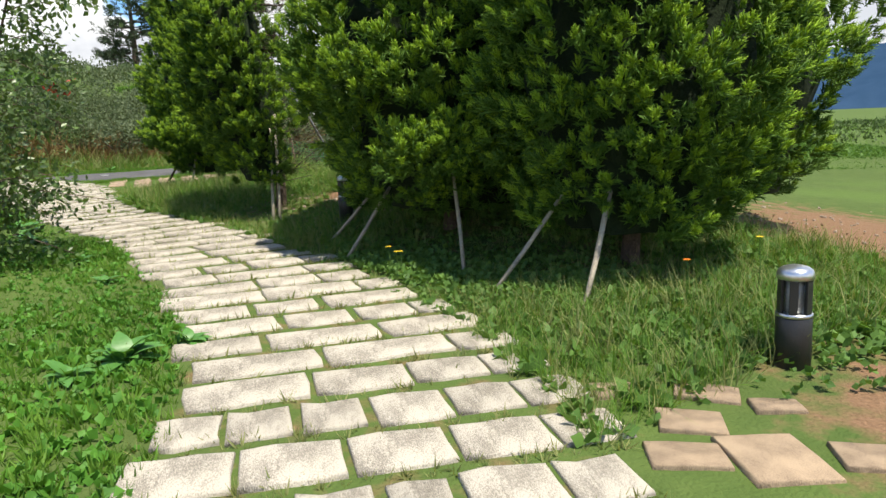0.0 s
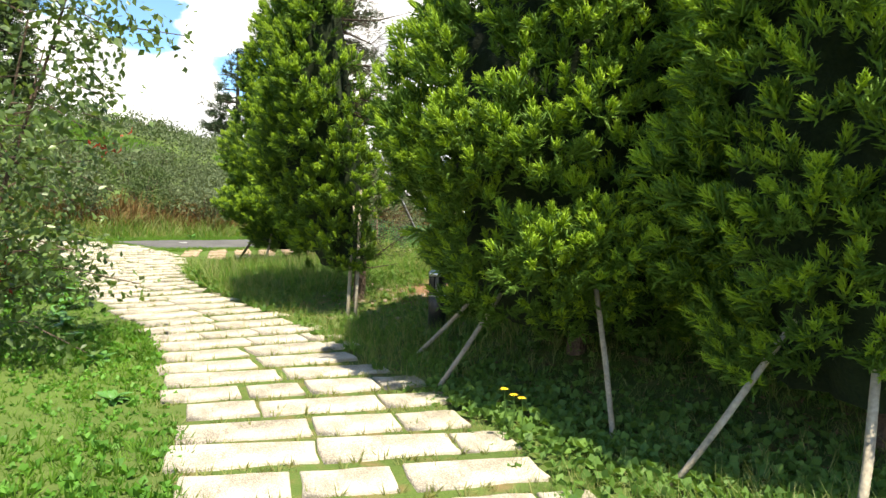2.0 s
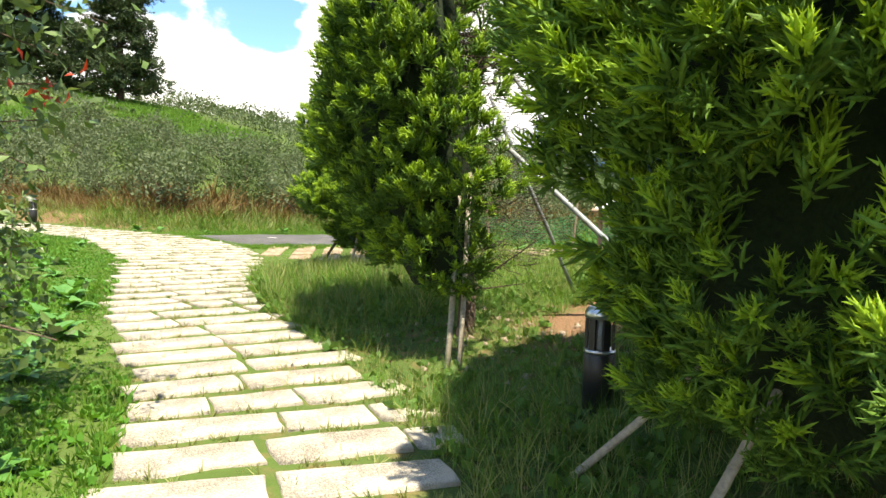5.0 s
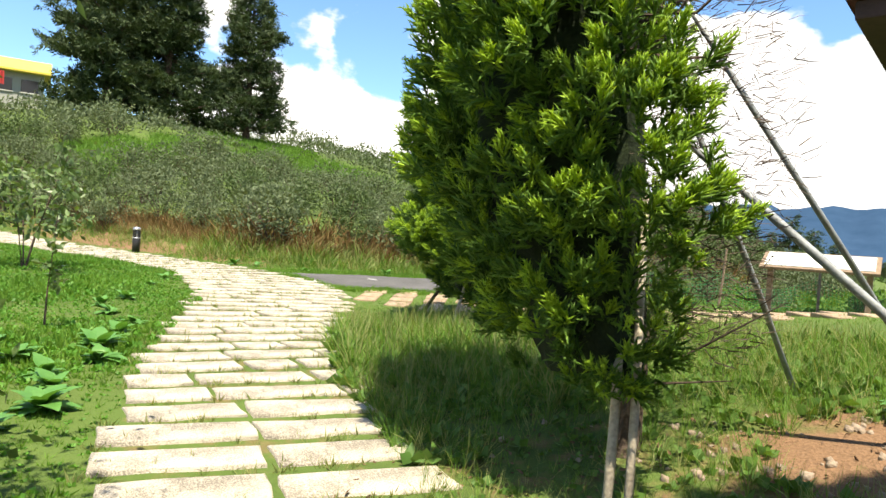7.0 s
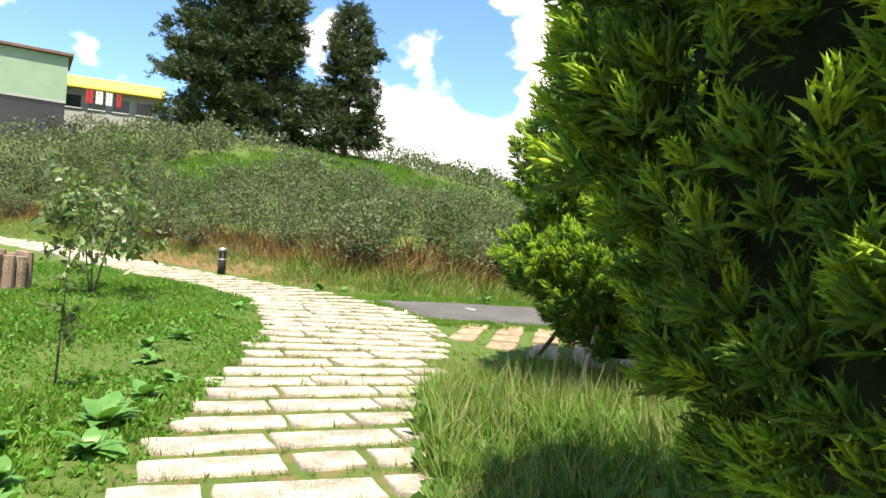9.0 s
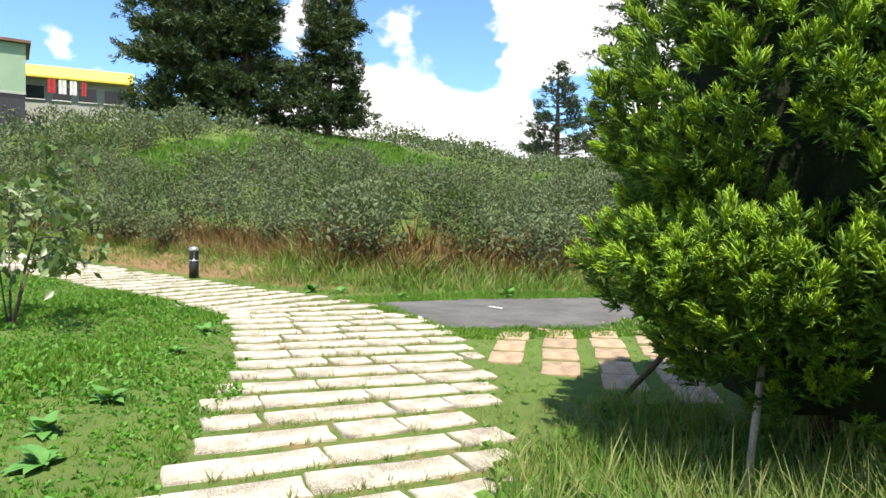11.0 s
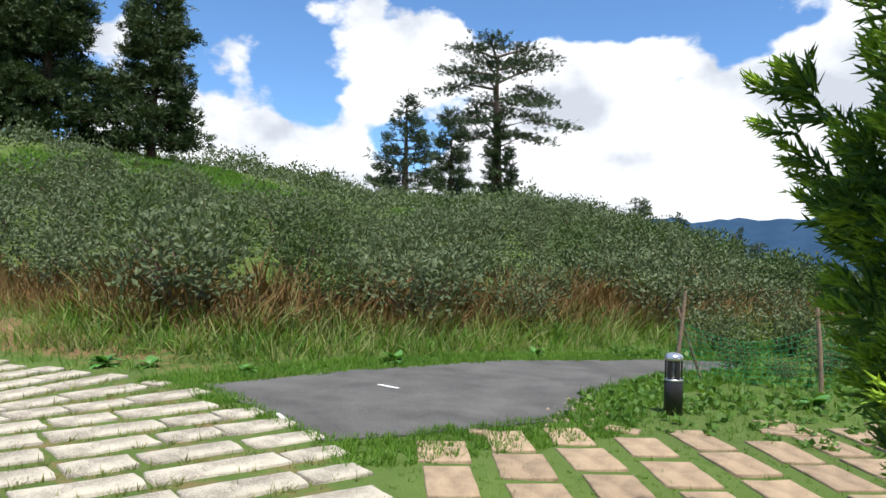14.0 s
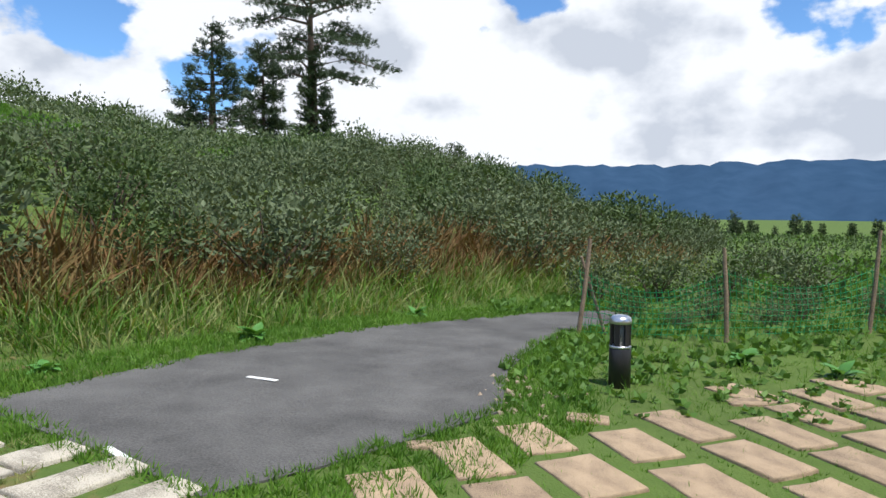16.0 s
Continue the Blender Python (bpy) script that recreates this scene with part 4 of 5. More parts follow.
def build_path():
    root = thing("slab_path", 0, 0, 0, "curving path of granite slabs with grass in the joints", "path", kind="structure")
    r = random.Random(3)
    meshes = {}
    s, row = 2.2, 0
    while s < PS[-1] - 1:
        x, y, w, dx, dy = (float(q) for q in path_point(s))
        turn = math.radians(float(row_turn(s, dx, dy)))
        px, py = math.cos(turn), math.sin(turn)
        w = w / max(0.8, math.cos(turn - math.atan2(-dx, dy)))
        u = -w + r.uniform(-0.12, 0.1)
        while u < w - 0.12:
            ln = r.choice((0.52, 0.62, 0.85, 0.95, 0.95, 1.05)) if s > 13 else r.choice((0.36, 0.42, 0.45, 0.52) if s < 9.8 else (0.5, 0.62, 0.75, 0.9))
            ln = min(ln, max(0.26, w + 0.18 - u))
            key = (round(ln, 1), r.randrange(3))
            if key not in meshes:
                meshes[key] = slab_mesh("slab", 1.0, 0.32, 100 + len(meshes), M_SLAB)
            cu = u + ln / 2
            o = part_data("slab", meshes[key], root)
            cx, cy = x + px * cu, y + py * cu
            o.matrix_basis = pose(cx, cy, float(ground_z(cx, cy)) + 0.006 + r.uniform(0, 0.012), r.uniform(-0.8, 0.8), math.degrees(math.atan(SLOPE)) * px + r.uniform(-0.5, 0.5), math.degrees(math.atan2(py, px)) + r.uniform(-1.2, 1.2))
            o.scale = (ln - (0.028 if r.random() < 0.75 else 0.09), r.uniform(0.95, 1.06) * (1.12 if s < 13 else 1.06 if s < 19 else 0.97), 1)
            u += ln
        s += 0.478 + r.uniform(-0.012, 0.012)
        row += 1
    return root


build_path()


def build_apron():
    root = thing("sandstone_paving", 0, 0, 0, "field of warm orange-tan stone slabs set in grass", "paving", kind="structure")
    r = random.Random(9)
    meshes = [slab_mesh("paving_slab", 1.0, 1.0, 300 + k, M_SLAB_ORANGE) for k in range(4)]
    n = 0
    lx, ly, wx, wy = 0.41, -0.91, 0.91, 0.41
    for i in range(13):
        for j in range(-3, 7):
            u, v = 0.635 * i, 0.74 * j + (0.30 if i % 2 else 0.0) + 0.05 * i - 0.3
            x, y = -8.79 + wx * u + lx * v, 19.25 + wy * u + ly * v
            po, side = path_offset(np.array([x]), np.array([y]))
            if po[0] < 0.3 or side[0] > 0 or inside(np.array([x, x + 0.25, x - 0.2]), np.array([y, y + 0.2, y + 0.3]), ROAD).any() or math.hypot(x + 4.65, y - 16.0) < 1.5:
                continue
            if v < -0.75 or (v < -0.2 and i < 6) or y < 17.2:
                continue
            o = part_data("paving_slab", meshes[n % 4], root)
            n += 1
            o.matrix_basis = pose(x, y, float(ground_z(x, y)) + 0.004 + r.uniform(0, 0.012), 0, 0, math.degrees(math.atan2(ly, lx)) + r.uniform(-2.5, 2.5))
            o.scale = (0.66 + r.uniform(-0.07, 0.05), 0.40 + r.uniform(-0.03, 0.05), 1)
    for x, y, lx, ly, rz in ((2.43, 2.75, 0.40, 0.44, 4), (2.85, 2.73, 0.28, 0.24, -8), (2.03, 2.79, 0.36, 0.24, -4), (2.18, 3.14, 0.34, 0.26, -12), (2.39, 3.49, 0.36, 0.22, -20), (1.9, 3.57, 0.32, 0.2, 4),
                             (2.69, 3.28, 0.26, 0.16, -4), (-8.52, 19.66, 0.22, 0.14, 20), (-7.25, 20.46, 0.34, 0.2, -10), (-5.75, 21.17, 0.34, 0.2, 10), (2.3, 2.2, 0.4, 0.36, 0), (2.8, 2.1, 0.4, 0.36, 3)):
        o = part_data("paving_slab", meshes[n % 4], root)
        n += 1
        o.matrix_basis = pose(x, y, float(ground_z(x, y)) + 0.01, 0, 1.8, rz)
        o.scale = (lx, ly, 1)


build_apron()


# ---- plants of the ground ----
def weed_cover():
    g = np.random.default_rng(91)

    def spots(n, x0, x1, y0, y1):
        return g.uniform(x0, x1, n), g.uniform(y0, y1, n)

    def put(name, tmpl, x, y, size, mat, label, category, up=1.0, jit=0.25, lift=0.0):
        at = np.stack([x, y, ground_z(x, y) - 0.01 + lift], 1)
        ax = np.tile([[0, 0, up]], (len(x), 1)) + g.normal(0, jit, (len(x), 3)) * np.array([[1, 1, 0.2]])
        tagged(new(name, mesh_from(name, *scatter(*tmpl, at, ax, size), mat)), label, category, kind="stuff")

    tuft = tuft_template(7, 0.16, 0.8, 2, 0)
    mid = tuft_template(6, 0.045, 0.6, 6, 0.45)
    thin = tuft_template(6, 0.022, 0.6, 4, 0.5)
    lush = joined([scatter(*flat_leaf(0.85), np.zeros((4, 3)) + np.array([[0, 0.25, 0]]), np.array([[1, 0.5, 0], [-1, 0.6, 0.2], [0.1, 0.5, 1], [0, 0.7, -1]], float), np.full(4, 0.7), np.array([0, 1.0, 2.0, 3.0]))])
    cyp = np.array(TREES)

    def under_tree(x, y):
        return np.min(np.hypot(x[:, None] - cyp[None, :, 0], y[:, None] - cyp[None, :, 1]), axis=1)

    # short lawn to the left of the path, dense by the walk
    x, y = spots(135000, -20, 2, -1, 20)
    po, side = path_offset(x, y)
    road = inside(x, y, ROAD)
    keep = (po > -0.05) & (side > 0) & ~road & (g.uniform(0, 1, len(x)) < np.clip(1.25 - po * 0.11, 0.2, 1))
    x, y, po = x[keep], y[keep], po[keep]
    mow = np.clip(0.62 + 0.4 * lumps(np.stack([x, y, 0 * x], 1), 92, 0.9), 0.35, 1.1)
    a = g.uniform(0, 1, len(x)) < 0.62
    put("lawn_grass", tuft, x[a], y[a], 0.135 * mow[a] * g.uniform(0.6, 1.3, a.sum()), M_GRASS, "short green lawn grass beside the slab path", "grass", jit=0.35)
    put("lawn_clover", lush, x[~a], y[~a], 0.10 * mow[~a] * g.uniform(0.6, 1.4, (~a).sum()), M_CLOVER, "low broad-leaved clover and weeds in the lawn", "clover", jit=0.3)
    # grass in the joints of the path
    x, y = spots(75000, -20, 4, 0, 21)
    po, side = path_offset(x, y)
    keep = (po < 0.1) & ~inside(x, y, ROAD)
    x, y = x[keep], y[keep]
    c, s0 = PC, PS
    fine = np.linspace(0, PS[-1], 3000)
    fx, fy = np.interp(fine, PS, PC[:, 0]), np.interp(fine, PS, PC[:, 1])
    i = np.array([np.argmin((fx - a) ** 2 + (fy - b) ** 2) for a, b in zip(x, y)])
    _, _, _, tx, ty = path_point(fine[i])
    lean = np.tan(np.radians(row_turn(fine[i], tx, ty)) - np.arctan2(-tx, ty))
    ph = ((fine[i] - ((x - fx[i]) * ty - (y - fy[i]) * tx) * lean - 2.2) / 0.478) % 1.0
    ph = np.minimum(ph, 1 - ph) * 0.478
    joint = (ph > 0.172) | (g.uniform(0, 1, len(x)) < 0.02)
    put("joint_grass", tuft, x[joint], y[joint], g.uniform(0.045, 0.10, joint.sum()), M_DRY, "thin low grass growing in the slab joints", "grass", jit=0.5)
    # grass among the orange slabs
    x, y = spots(6500, -10, 0, 16.2, 23)
    po, side = path_offset(x, y)
    keep = (po > 0.05) & (side < 0) & ~inside(x, y, ROAD)
    put("paving_grass", tuft, x[keep], y[keep], g.uniform(0.03, 0.06, keep.sum()), M_GRASS, "short grass between the orange slabs", "grass", jit=0.5)
    # rank verge on the tree side
    x, y = spots(70000, -9, 7, 2.5, 19)
    po, side = path_offset(x, y)
    ut = under_tree(x, y)
    keep = (po > -0.10) & (side < 0) & (po < 4.5) & (g.uniform(0, 1, len(x)) < np.clip((ut - 0.2) * 1.0, 0.6, 1)) & (soil_amount(x, y) < 0.5) & (y < 16.4) & ((x > -6.6) | (po < 0.7)) & (y > 2.0 + 0.75 * np.clip(x - 0.5, 0, 3))
    x, y, po = x[keep], y[keep], po[keep]
    rank = np.clip(0.20 + 0.14 * lumps(np.stack([x, y, 0 * x], 1), 93, 0.8) + 0.03 * po, 0.07, 0.34)
    rank = rank * np.where((x < -2.6) & (y > 10.5) & (x > -6.4), 1.25, 0.72)
    a = g.uniform(0, 1, len(x))
    put("verge_grass", thin, x[a < .5], y[a < .5], rank[a < .5] * g.uniform(0.6, 1.3, (a < .5).sum()), M_GRASS, "rank green grass under the cypresses", "grass", jit=0.3)
    b = (a >= .5) & (a < .78)
    put("verge_dry_grass", thin, x[b], y[b], 1.15 * rank[b] * g.uniform(0.6, 1.3, b.sum()), M_DRY, "straw-coloured tall grass beside the path", "grass", jit=0.35)
    b = a >= .78
    put("verge_weeds", lush, x[b], y[b], 0.8 * rank[b] * g.uniform(0.4, 1.1, b.sum()), M_WEED, "low leafy weeds under the cypresses", "weeds", jit=0.3)
    # leafy weeds behind the first bollard and along the shade of the trees
    x, y = np.r_[g.normal(3.5, 0.55, 900), g.uniform(-0.4, 2.6, 1500)], np.r_[g.normal(4.6, 0.5, 900), np.zeros(1500)]
    y[900:] = 7.1 - 0.72 * x[900:] + g.normal(0, 0.5, 1500)
    po, side = path_offset(x, y)
    keep = (po > 0.1) & (side < 0)
    x, y = x[keep], y[keep]
    put("leafy_weeds", lush, x, y, g.uniform(0.04, 0.12, len(x)), M_WEED, "knee-high leafy weeds beside the bollard and cypresses", "weeds", jit=0.4, lift=0.04)
    # tall grass and russet weeds at the foot of the hill
    x, y = spots(120000, -34, 8, 17, 38)
    d, s = seg_dist(x, y, FOOT)
    rd = inside(x, y, ROAD)
    po, _ = path_offset(x, y)
    base = (d < 2.6) & ~rd & (po > 0.15) & ((s > 0) | (d < 1.1))
    tone = lumps(np.stack([x, y, 0 * x], 1), 94, 0.5)
    hg = np.where(s > 0, 0.30 + 0.24 * np.clip(d, 0, 2.6), 0.16) * g.uniform(0.6, 1.3, len(x)) * np.where(x < -16.5, 0.5, 1)
    a = g.uniform(0, 1, len(x))
    m1 = base & ((s <= 0) | (d < 1.2)) & (a < 0.45)
    put("bank_grass", mid, x[m1], y[m1], hg[m1], M_GRASS, "long green grass at the foot of the bank", "grass", jit=0.3)
    m2 = base & (d < 1.4) & (s > 0) & (a > 0.45) & (a < 0.72)
    put("bank_dry_grass", mid, x[m2], y[m2], hg[m2] * 1.2, M_DRY, "long straw-coloured grass at the foot of the bank", "grass", jit=0.35)
    m3 = base & (d > 0.9) & (s > 0) & (a > 0.40) & (tone > -0.4)
    put("russet_weeds", mid, x[m3], y[m3], hg[m3] * 1.2, M_RED_WEED, "tall russet-brown dried weeds below the shrubs", "weeds", jit=0.25)
    # grass creeping over the edge of the asphalt
    x, y = spots(40000, -13, -4, 18, 29)
    e, _ = seg_dist(x, y, ROAD + ROAD[:1])
    ins = inside(x, y, ROAD)
    po, _ = path_offset(x, y)
    keep = (po > -0.05) & ((ins & (e < 0.10 + 0.07 * lumps(np.stack([x, y, 0 * x], 1), 97, 3.0))) | (~ins & (e < 0.8)))
    put("road_edge_grass", tuft, x[keep], y[keep], g.uniform(0.05, 0.12, keep.sum()), M_GRASS, "short grass creeping over the asphalt edge", "grass", jit=0.4)
    # stones on the bare mound and by the road
    x = np.concatenate([g.normal(-0.6, 0.9, 260), g.normal(-7.75, 0.22, 90), g.normal(5.8, 1.2, 200)])
    y = np.concatenate([g.normal(11.0, 0.7, 260), g.normal(21.0, 0.5, 90), g.normal(7.6, 1.6, 200)])
    ov = np.array([(1, 0, 0), (-1, 0, 0), (0, 1, 0), (0, -1, 0), (0.2, 0.1, 0.7), (0, 0, -0.7)], float)
    of = np.array([(0, 2, 4), (2, 1, 4), (1, 3, 4), (3, 0, 4), (2, 0, 5), (1, 2, 5), (3, 1, 5), (0, 3, 5)])
    put("rubble", (ov, of), x, y, g.uniform(0.01, 0.05, len(x)), M_STONE, "scattered brown stones and gravel", "stones", jit=0.8, lift=0.01)
    # the field beyond the bollard
    x, y = spots(30000, -8, 20, 20.5, 46)
    d, s = seg_dist(x, y, FOOT)
    keep = (s <= 0) & ~inside(x, y, ROAD) & (g.uniform(0, 1, len(x)) < np.clip(1.2 - (y - 20) * 0.03, 0.2, 1))
    x, y = x[keep], y[keep]
    t = lumps(np.stack([x, y, 0 * x], 1), 95, 0.5)
    hg = np.clip(0.14 + 0.02 * (y - 21) + 0.14 * t, 0.06, 0.75) * g.uniform(0.6, 1.2, len(x))
    a = g.uniform(0, 1, len(x)) < 0.6
    put("field_grass", mid, x[a], y[a], hg[a], M_GRASS, "green grass of the overgrown field", "grass", jit=0.3)
    put("field_weeds", lush, x[~a], y[~a], hg[~a] * 0.8, M_WEED, "leafy weeds of the overgrown field", "weeds", jit=0.3)
    # open grass of the hill and the wide field, coarse and far
    x, y = g.uniform(-60, 90, 9000), 22 + 120 * g.uniform(0, 1, 9000) ** 1.4
    d, s = seg_dist(x, y, FOOT)
    keep = ((s <= 0) & (y > 30)) | ((s > 0) & (d < 40) & green_lane(x, y, d))
    x, y = x[keep], y[keep]
    put("meadow_grass", thin, x, y, g.uniform(0.2, 0.5, len(x)) * (1 + 0.01 * y), M_GRASS, "meadow grass over the hill and valley", "grass", jit=0.4)
    # bright grass in the clearings of the hill
    x, y = g.uniform(-50, -8, 60000), g.uniform(24, 68, 60000)
    d, s = seg_dist(x, y, FOOT)
    keep = (s > 0) & green_lane(x, y, d)
    x, y = x[keep], y[keep]
    put("clearing_grass", tuft, x, y, g.uniform(0.25, 0.5, len(x)), M_GRASS, "bright green grass in the clearings of the hillside", "grass", jit=0.4)
    # litter of needles and stones
    x, y = spots(7000, -4, 6, 4, 14)
    k = (under_tree(x, y) < 1.7)
    put("litter", flat_leaf(0.4), x[k], y[k], g.uniform(0.02, 0.06, k.sum()), M_LITTER, "brown needle litter under the cypresses", "litter", up=0.25, jit=1.0, lift=0.015)


weed_cover()


def broad_plant(x, y, size, n, seed, label="broad-leaved dock plant with large green leaves"):
    """A rosette of big ribbed leaves, each its own piece."""
    r = random.Random(seed)
    t = thing("broad_leaved_plant", x, y, float(ground_z(x, y)) - 0.01, label, "plant", "dock plants")
    for k in range(int(n * 1.5)):
        a, up, ln = r.uniform(0, 360), r.uniform(12, 68), size * r.uniform(0.45, 0.95)
        bm = bmesh.new()
        rows = []
        for i in range(7):
            u = i / 6
            w = 0.30 * math.sin(math.pi * (0.06 + 0.90 * u) ** 0.8) * ln
            zz = -0.45 * ln * u * u
            rows.append([bm.verts.new((ln * (0.22 + 0.8 * u), q * w, zz + abs(q) * 0.13 * w + 0.01 * ln * math.sin(5 * u + q * 3))) for q in (-1, -0.5, 0, 0.5, 1)])
        for p, q in zip(rows, rows[1:]):
            for i in range(4):
                bm.faces.new((p[i], q[i], q[i + 1], p[i + 1]))
        tube(bm, [(0, 0, 0), (ln * 0.25, 0, 0.0)], [0.008, 0.006], 5)
        o = part("leaf", bm, M_HOSTA, t, smooth=True)
        o.matrix_basis = pose(0, 0, 0.02, 0, -up, a)
    return t


for i, (x, y, s, n) in enumerate(((-1.28, 4.1, 0.40, 20), (-6.9, 11.2, 0.42, 16), (-5.5, 9.75, 0.40, 14), (-7.4, 11.8, 0.34, 11), (-6.3, 10.3, 0.32, 10), (-8.6, 12.6, 0.3, 9), (-9.6, 13.6, 0.3, 9), (-5.0, 9.0, 0.3, 9),
                                  (-13.9, 20.2, 0.42, 14), (-13.4, 20.5, 0.36, 10), (-12.2, 21.0, 0.3, 8), (-10.9, 23.0, 0.42, 13), (-9.2, 25.4, 0.34, 9), (-5.1, 22.9, 0.45, 14), (-4.4, 22.2, 0.4, 11), (-3.4, 21.9, 0.4, 11),
                                  (-0.35, 11.9, 0.48, 15), (-2.6, 6.4, 0.24, 8), (-3.4, 7.4, 0.26, 8), (-11.6, 16.0, 0.3, 10), (-4.2, 8.2, 0.26, 9), (-10.8, 15.0, 0.28, 8), (-6.5, 10.9, 0.4, 12), (-7.2, 11.4, 0.38, 11), (-5.9, 10.1, 0.36, 11), (-6.9, 10.4, 0.36, 10), (-7.8, 12.3, 0.3, 8), (-5.3, 9.3, 0.3, 8), (-6.1, 9.4, 0.36, 10), (-7.6, 10.6, 0.34, 9), (-4.7, 8.7, 0.28, 8), (-9.2, 12.9, 0.3, 8), (-1.0, 4.5, 0.3, 9), (-1.5, 3.8, 0.32, 10))):
    broad_plant(x, y, s * 0.68, int(n * 1.3), 200 + i)


def broadleaf(x, y, height, radius, seed, label, name, leaves, leaf_size, mat, stems=5, low=0.35, red=0, droop=0.0):
    r = np.random.default_rng(seed)
    t = thing(name, x, y, float(ground_z(x, y)) - 0.03, label, "tree")
    tips = []
    for k in range(stems):
        bm = bmesh.new()
        a = k * 6.28 / stems + r.uniform(-0.4, 0.4)
        h = height * r.uniform(0.7, 1.0)
        w = radius * r.uniform(0.35, 0.8)
        p = [np.array([0.03 * math.cos(a), 0.03 * math.sin(a), 0]), np.array([w * 0.3 * math.cos(a), w * 0.3 * math.sin(a), h * 0.35]), np.array([w * 0.7 * math.cos(a), w * 0.7 * math.sin(a), h * 0.7]), np.array([w * math.cos(a), w * math.sin(a), h])]
        rad = 0.003 + 0.0065 * height
        tube(bm, p, [rad, rad * 0.7, rad * 0.4, 0.006], 6)
        for j in range(12):
            u = r.uniform(low, 1.0)
            b = p[0] + (p[3] - p[0]) * u
            b[2] = h * u
            a2 = a + r.normal(0, 1.2)
            ln = radius * r.uniform(0.45, 0.85) * (1.15 - 0.5 * u)
            e = b + np.array([math.cos(a2) * ln, math.sin(a2) * ln, ln * r.uniform(-0.1, 0.6) - droop * ln])
            m = (b + e) / 2 + np.array([0, 0, 0.12 * ln])
            tube(bm, [b, m, e], [rad * 0.35, rad * 0.2, 0.004], 5)
            tips.append((b, m, e))
        part("branch", bm, M_BARK, t)
    at = []
    ids = r.integers(0, len(tips), leaves)
    u = r.uniform(0.15, 1.05, leaves)
    for i, q in zip(ids, u):
        b, m, e = tips[i]
        at.append(b * (1 - q) ** 2 + 2 * m * q * (1 - q) + e * q * q)
    at = np.array(at) + r.normal(0, 0.10 * radius / 1.5, (leaves, 3))
    ax = r.normal(0, 0.7, (leaves, 3)) + np.array([[0, 0, -0.2 - droop]])
    sz = r.uniform(0.6, 1.25, leaves) * leaf_size
    part_data("foliage", mesh_from("foliage", *scatter(*flat_leaf(0.55), at, ax, sz), mat), t)
    if red:
        c = at[r.integers(0, leaves, 4)]
        q = np.concatenate([k + r.normal(0, 0.09, (red, 3)) for k in c])
        part_data("red_foliage", mesh_from("red_foliage", *scatter(*leaf_template(0.5, 0.2), q, r.normal(0, 1, (len(q), 3)), r.uniform(0.6, 1.2, len(q)) * leaf_size), M_RED_LEAF), t, "few bright red leaves")
    return t


broadleaf(-4.6, 7.15, 4.3, 1.75, 301, "loose pear tree with drooping grey-green leaves and some red ones", "pear_tree", 10000, 0.09, M_PEAR, 9, 0.06, red=14, droop=0.2)
broadleaf(-13.7, 14.6, 2.5, 1.15, 302, "small leafy fruit tree on the lawn", "fruit_tree", 900, 0.16, M_PEAR, 4, 0.4, droop=0.3)
broadleaf(-8.15, 11.45, 1.5, 0.32, 303, "thin young sapling tied to a stake", "sapling", 110, 0.09, M_PEAR, 1, 0.4)


def log_planter(x, y):
    t = thing("log_planter", x, y, float(ground_z(x, y)) - 0.03, "low planter of upright split logs on the lawn", "planter")
    r = random.Random(4)
    for k in range(14):
        a = 2 * math.pi * k / 14
        bm = bmesh.new()
        h = 0.62 + r.uniform(-0.05, 0.05)
        lathe(bm, [(0.098, 0), (0.102, 0.3), (0.098, h - 0.01), (0.085, h)], 10)
        o = part("log", bm, M_LOG, t, smooth=False)
        o.matrix_basis = pose(math.cos(a) * 0.44, math.sin(a) * 0.44, 0, r.uniform(-2, 2), r.uniform(-2, 2), r.uniform(0, 90))
    bm = bmesh.new()
    lathe(bm, [(0.40, 0.2), (0.40, 0.50), (0.2, 0.53)], 16)
    part("soil_fill", bm, M_BARK, t, "dark soil inside")


log_planter(-14.9, 13.6)


def info_board(x, y, rz):
    t = thing("information_board", x, y, float(ground_z(x, y)) - 0.05, "low wooden information board with a pale sloping panel", "information board", rz=rz)
    for sx in (-0.72, 0.72):
        bm = bmesh.new()
        box(bm, sx, 0, 0.42, 0.09, 0.10, 0.9, bevel=0.01)
        part("leg", bm, M_WOOD, t)
    bm = bmesh.new()
    box(bm, 0, 0, 0, 1.72, 0.72, 0.05, bevel=0.01)
    o = part("frame", bm, M_WOOD, t)
    o.matrix_basis = pose(0, 0, 0.93, 22, 0, 0)
    bm = bmesh.new()
    box(bm, 0, 0, 0.032, 1.58, 0.58, 0.014, bevel=0.003)
    o = part("panel", bm, M_PANEL, t, "pale printed panel")
    o.matrix_basis = pose(0, 0, 0.93, 22, 0, 0)


info_board(-0.55, 19.6, -8)


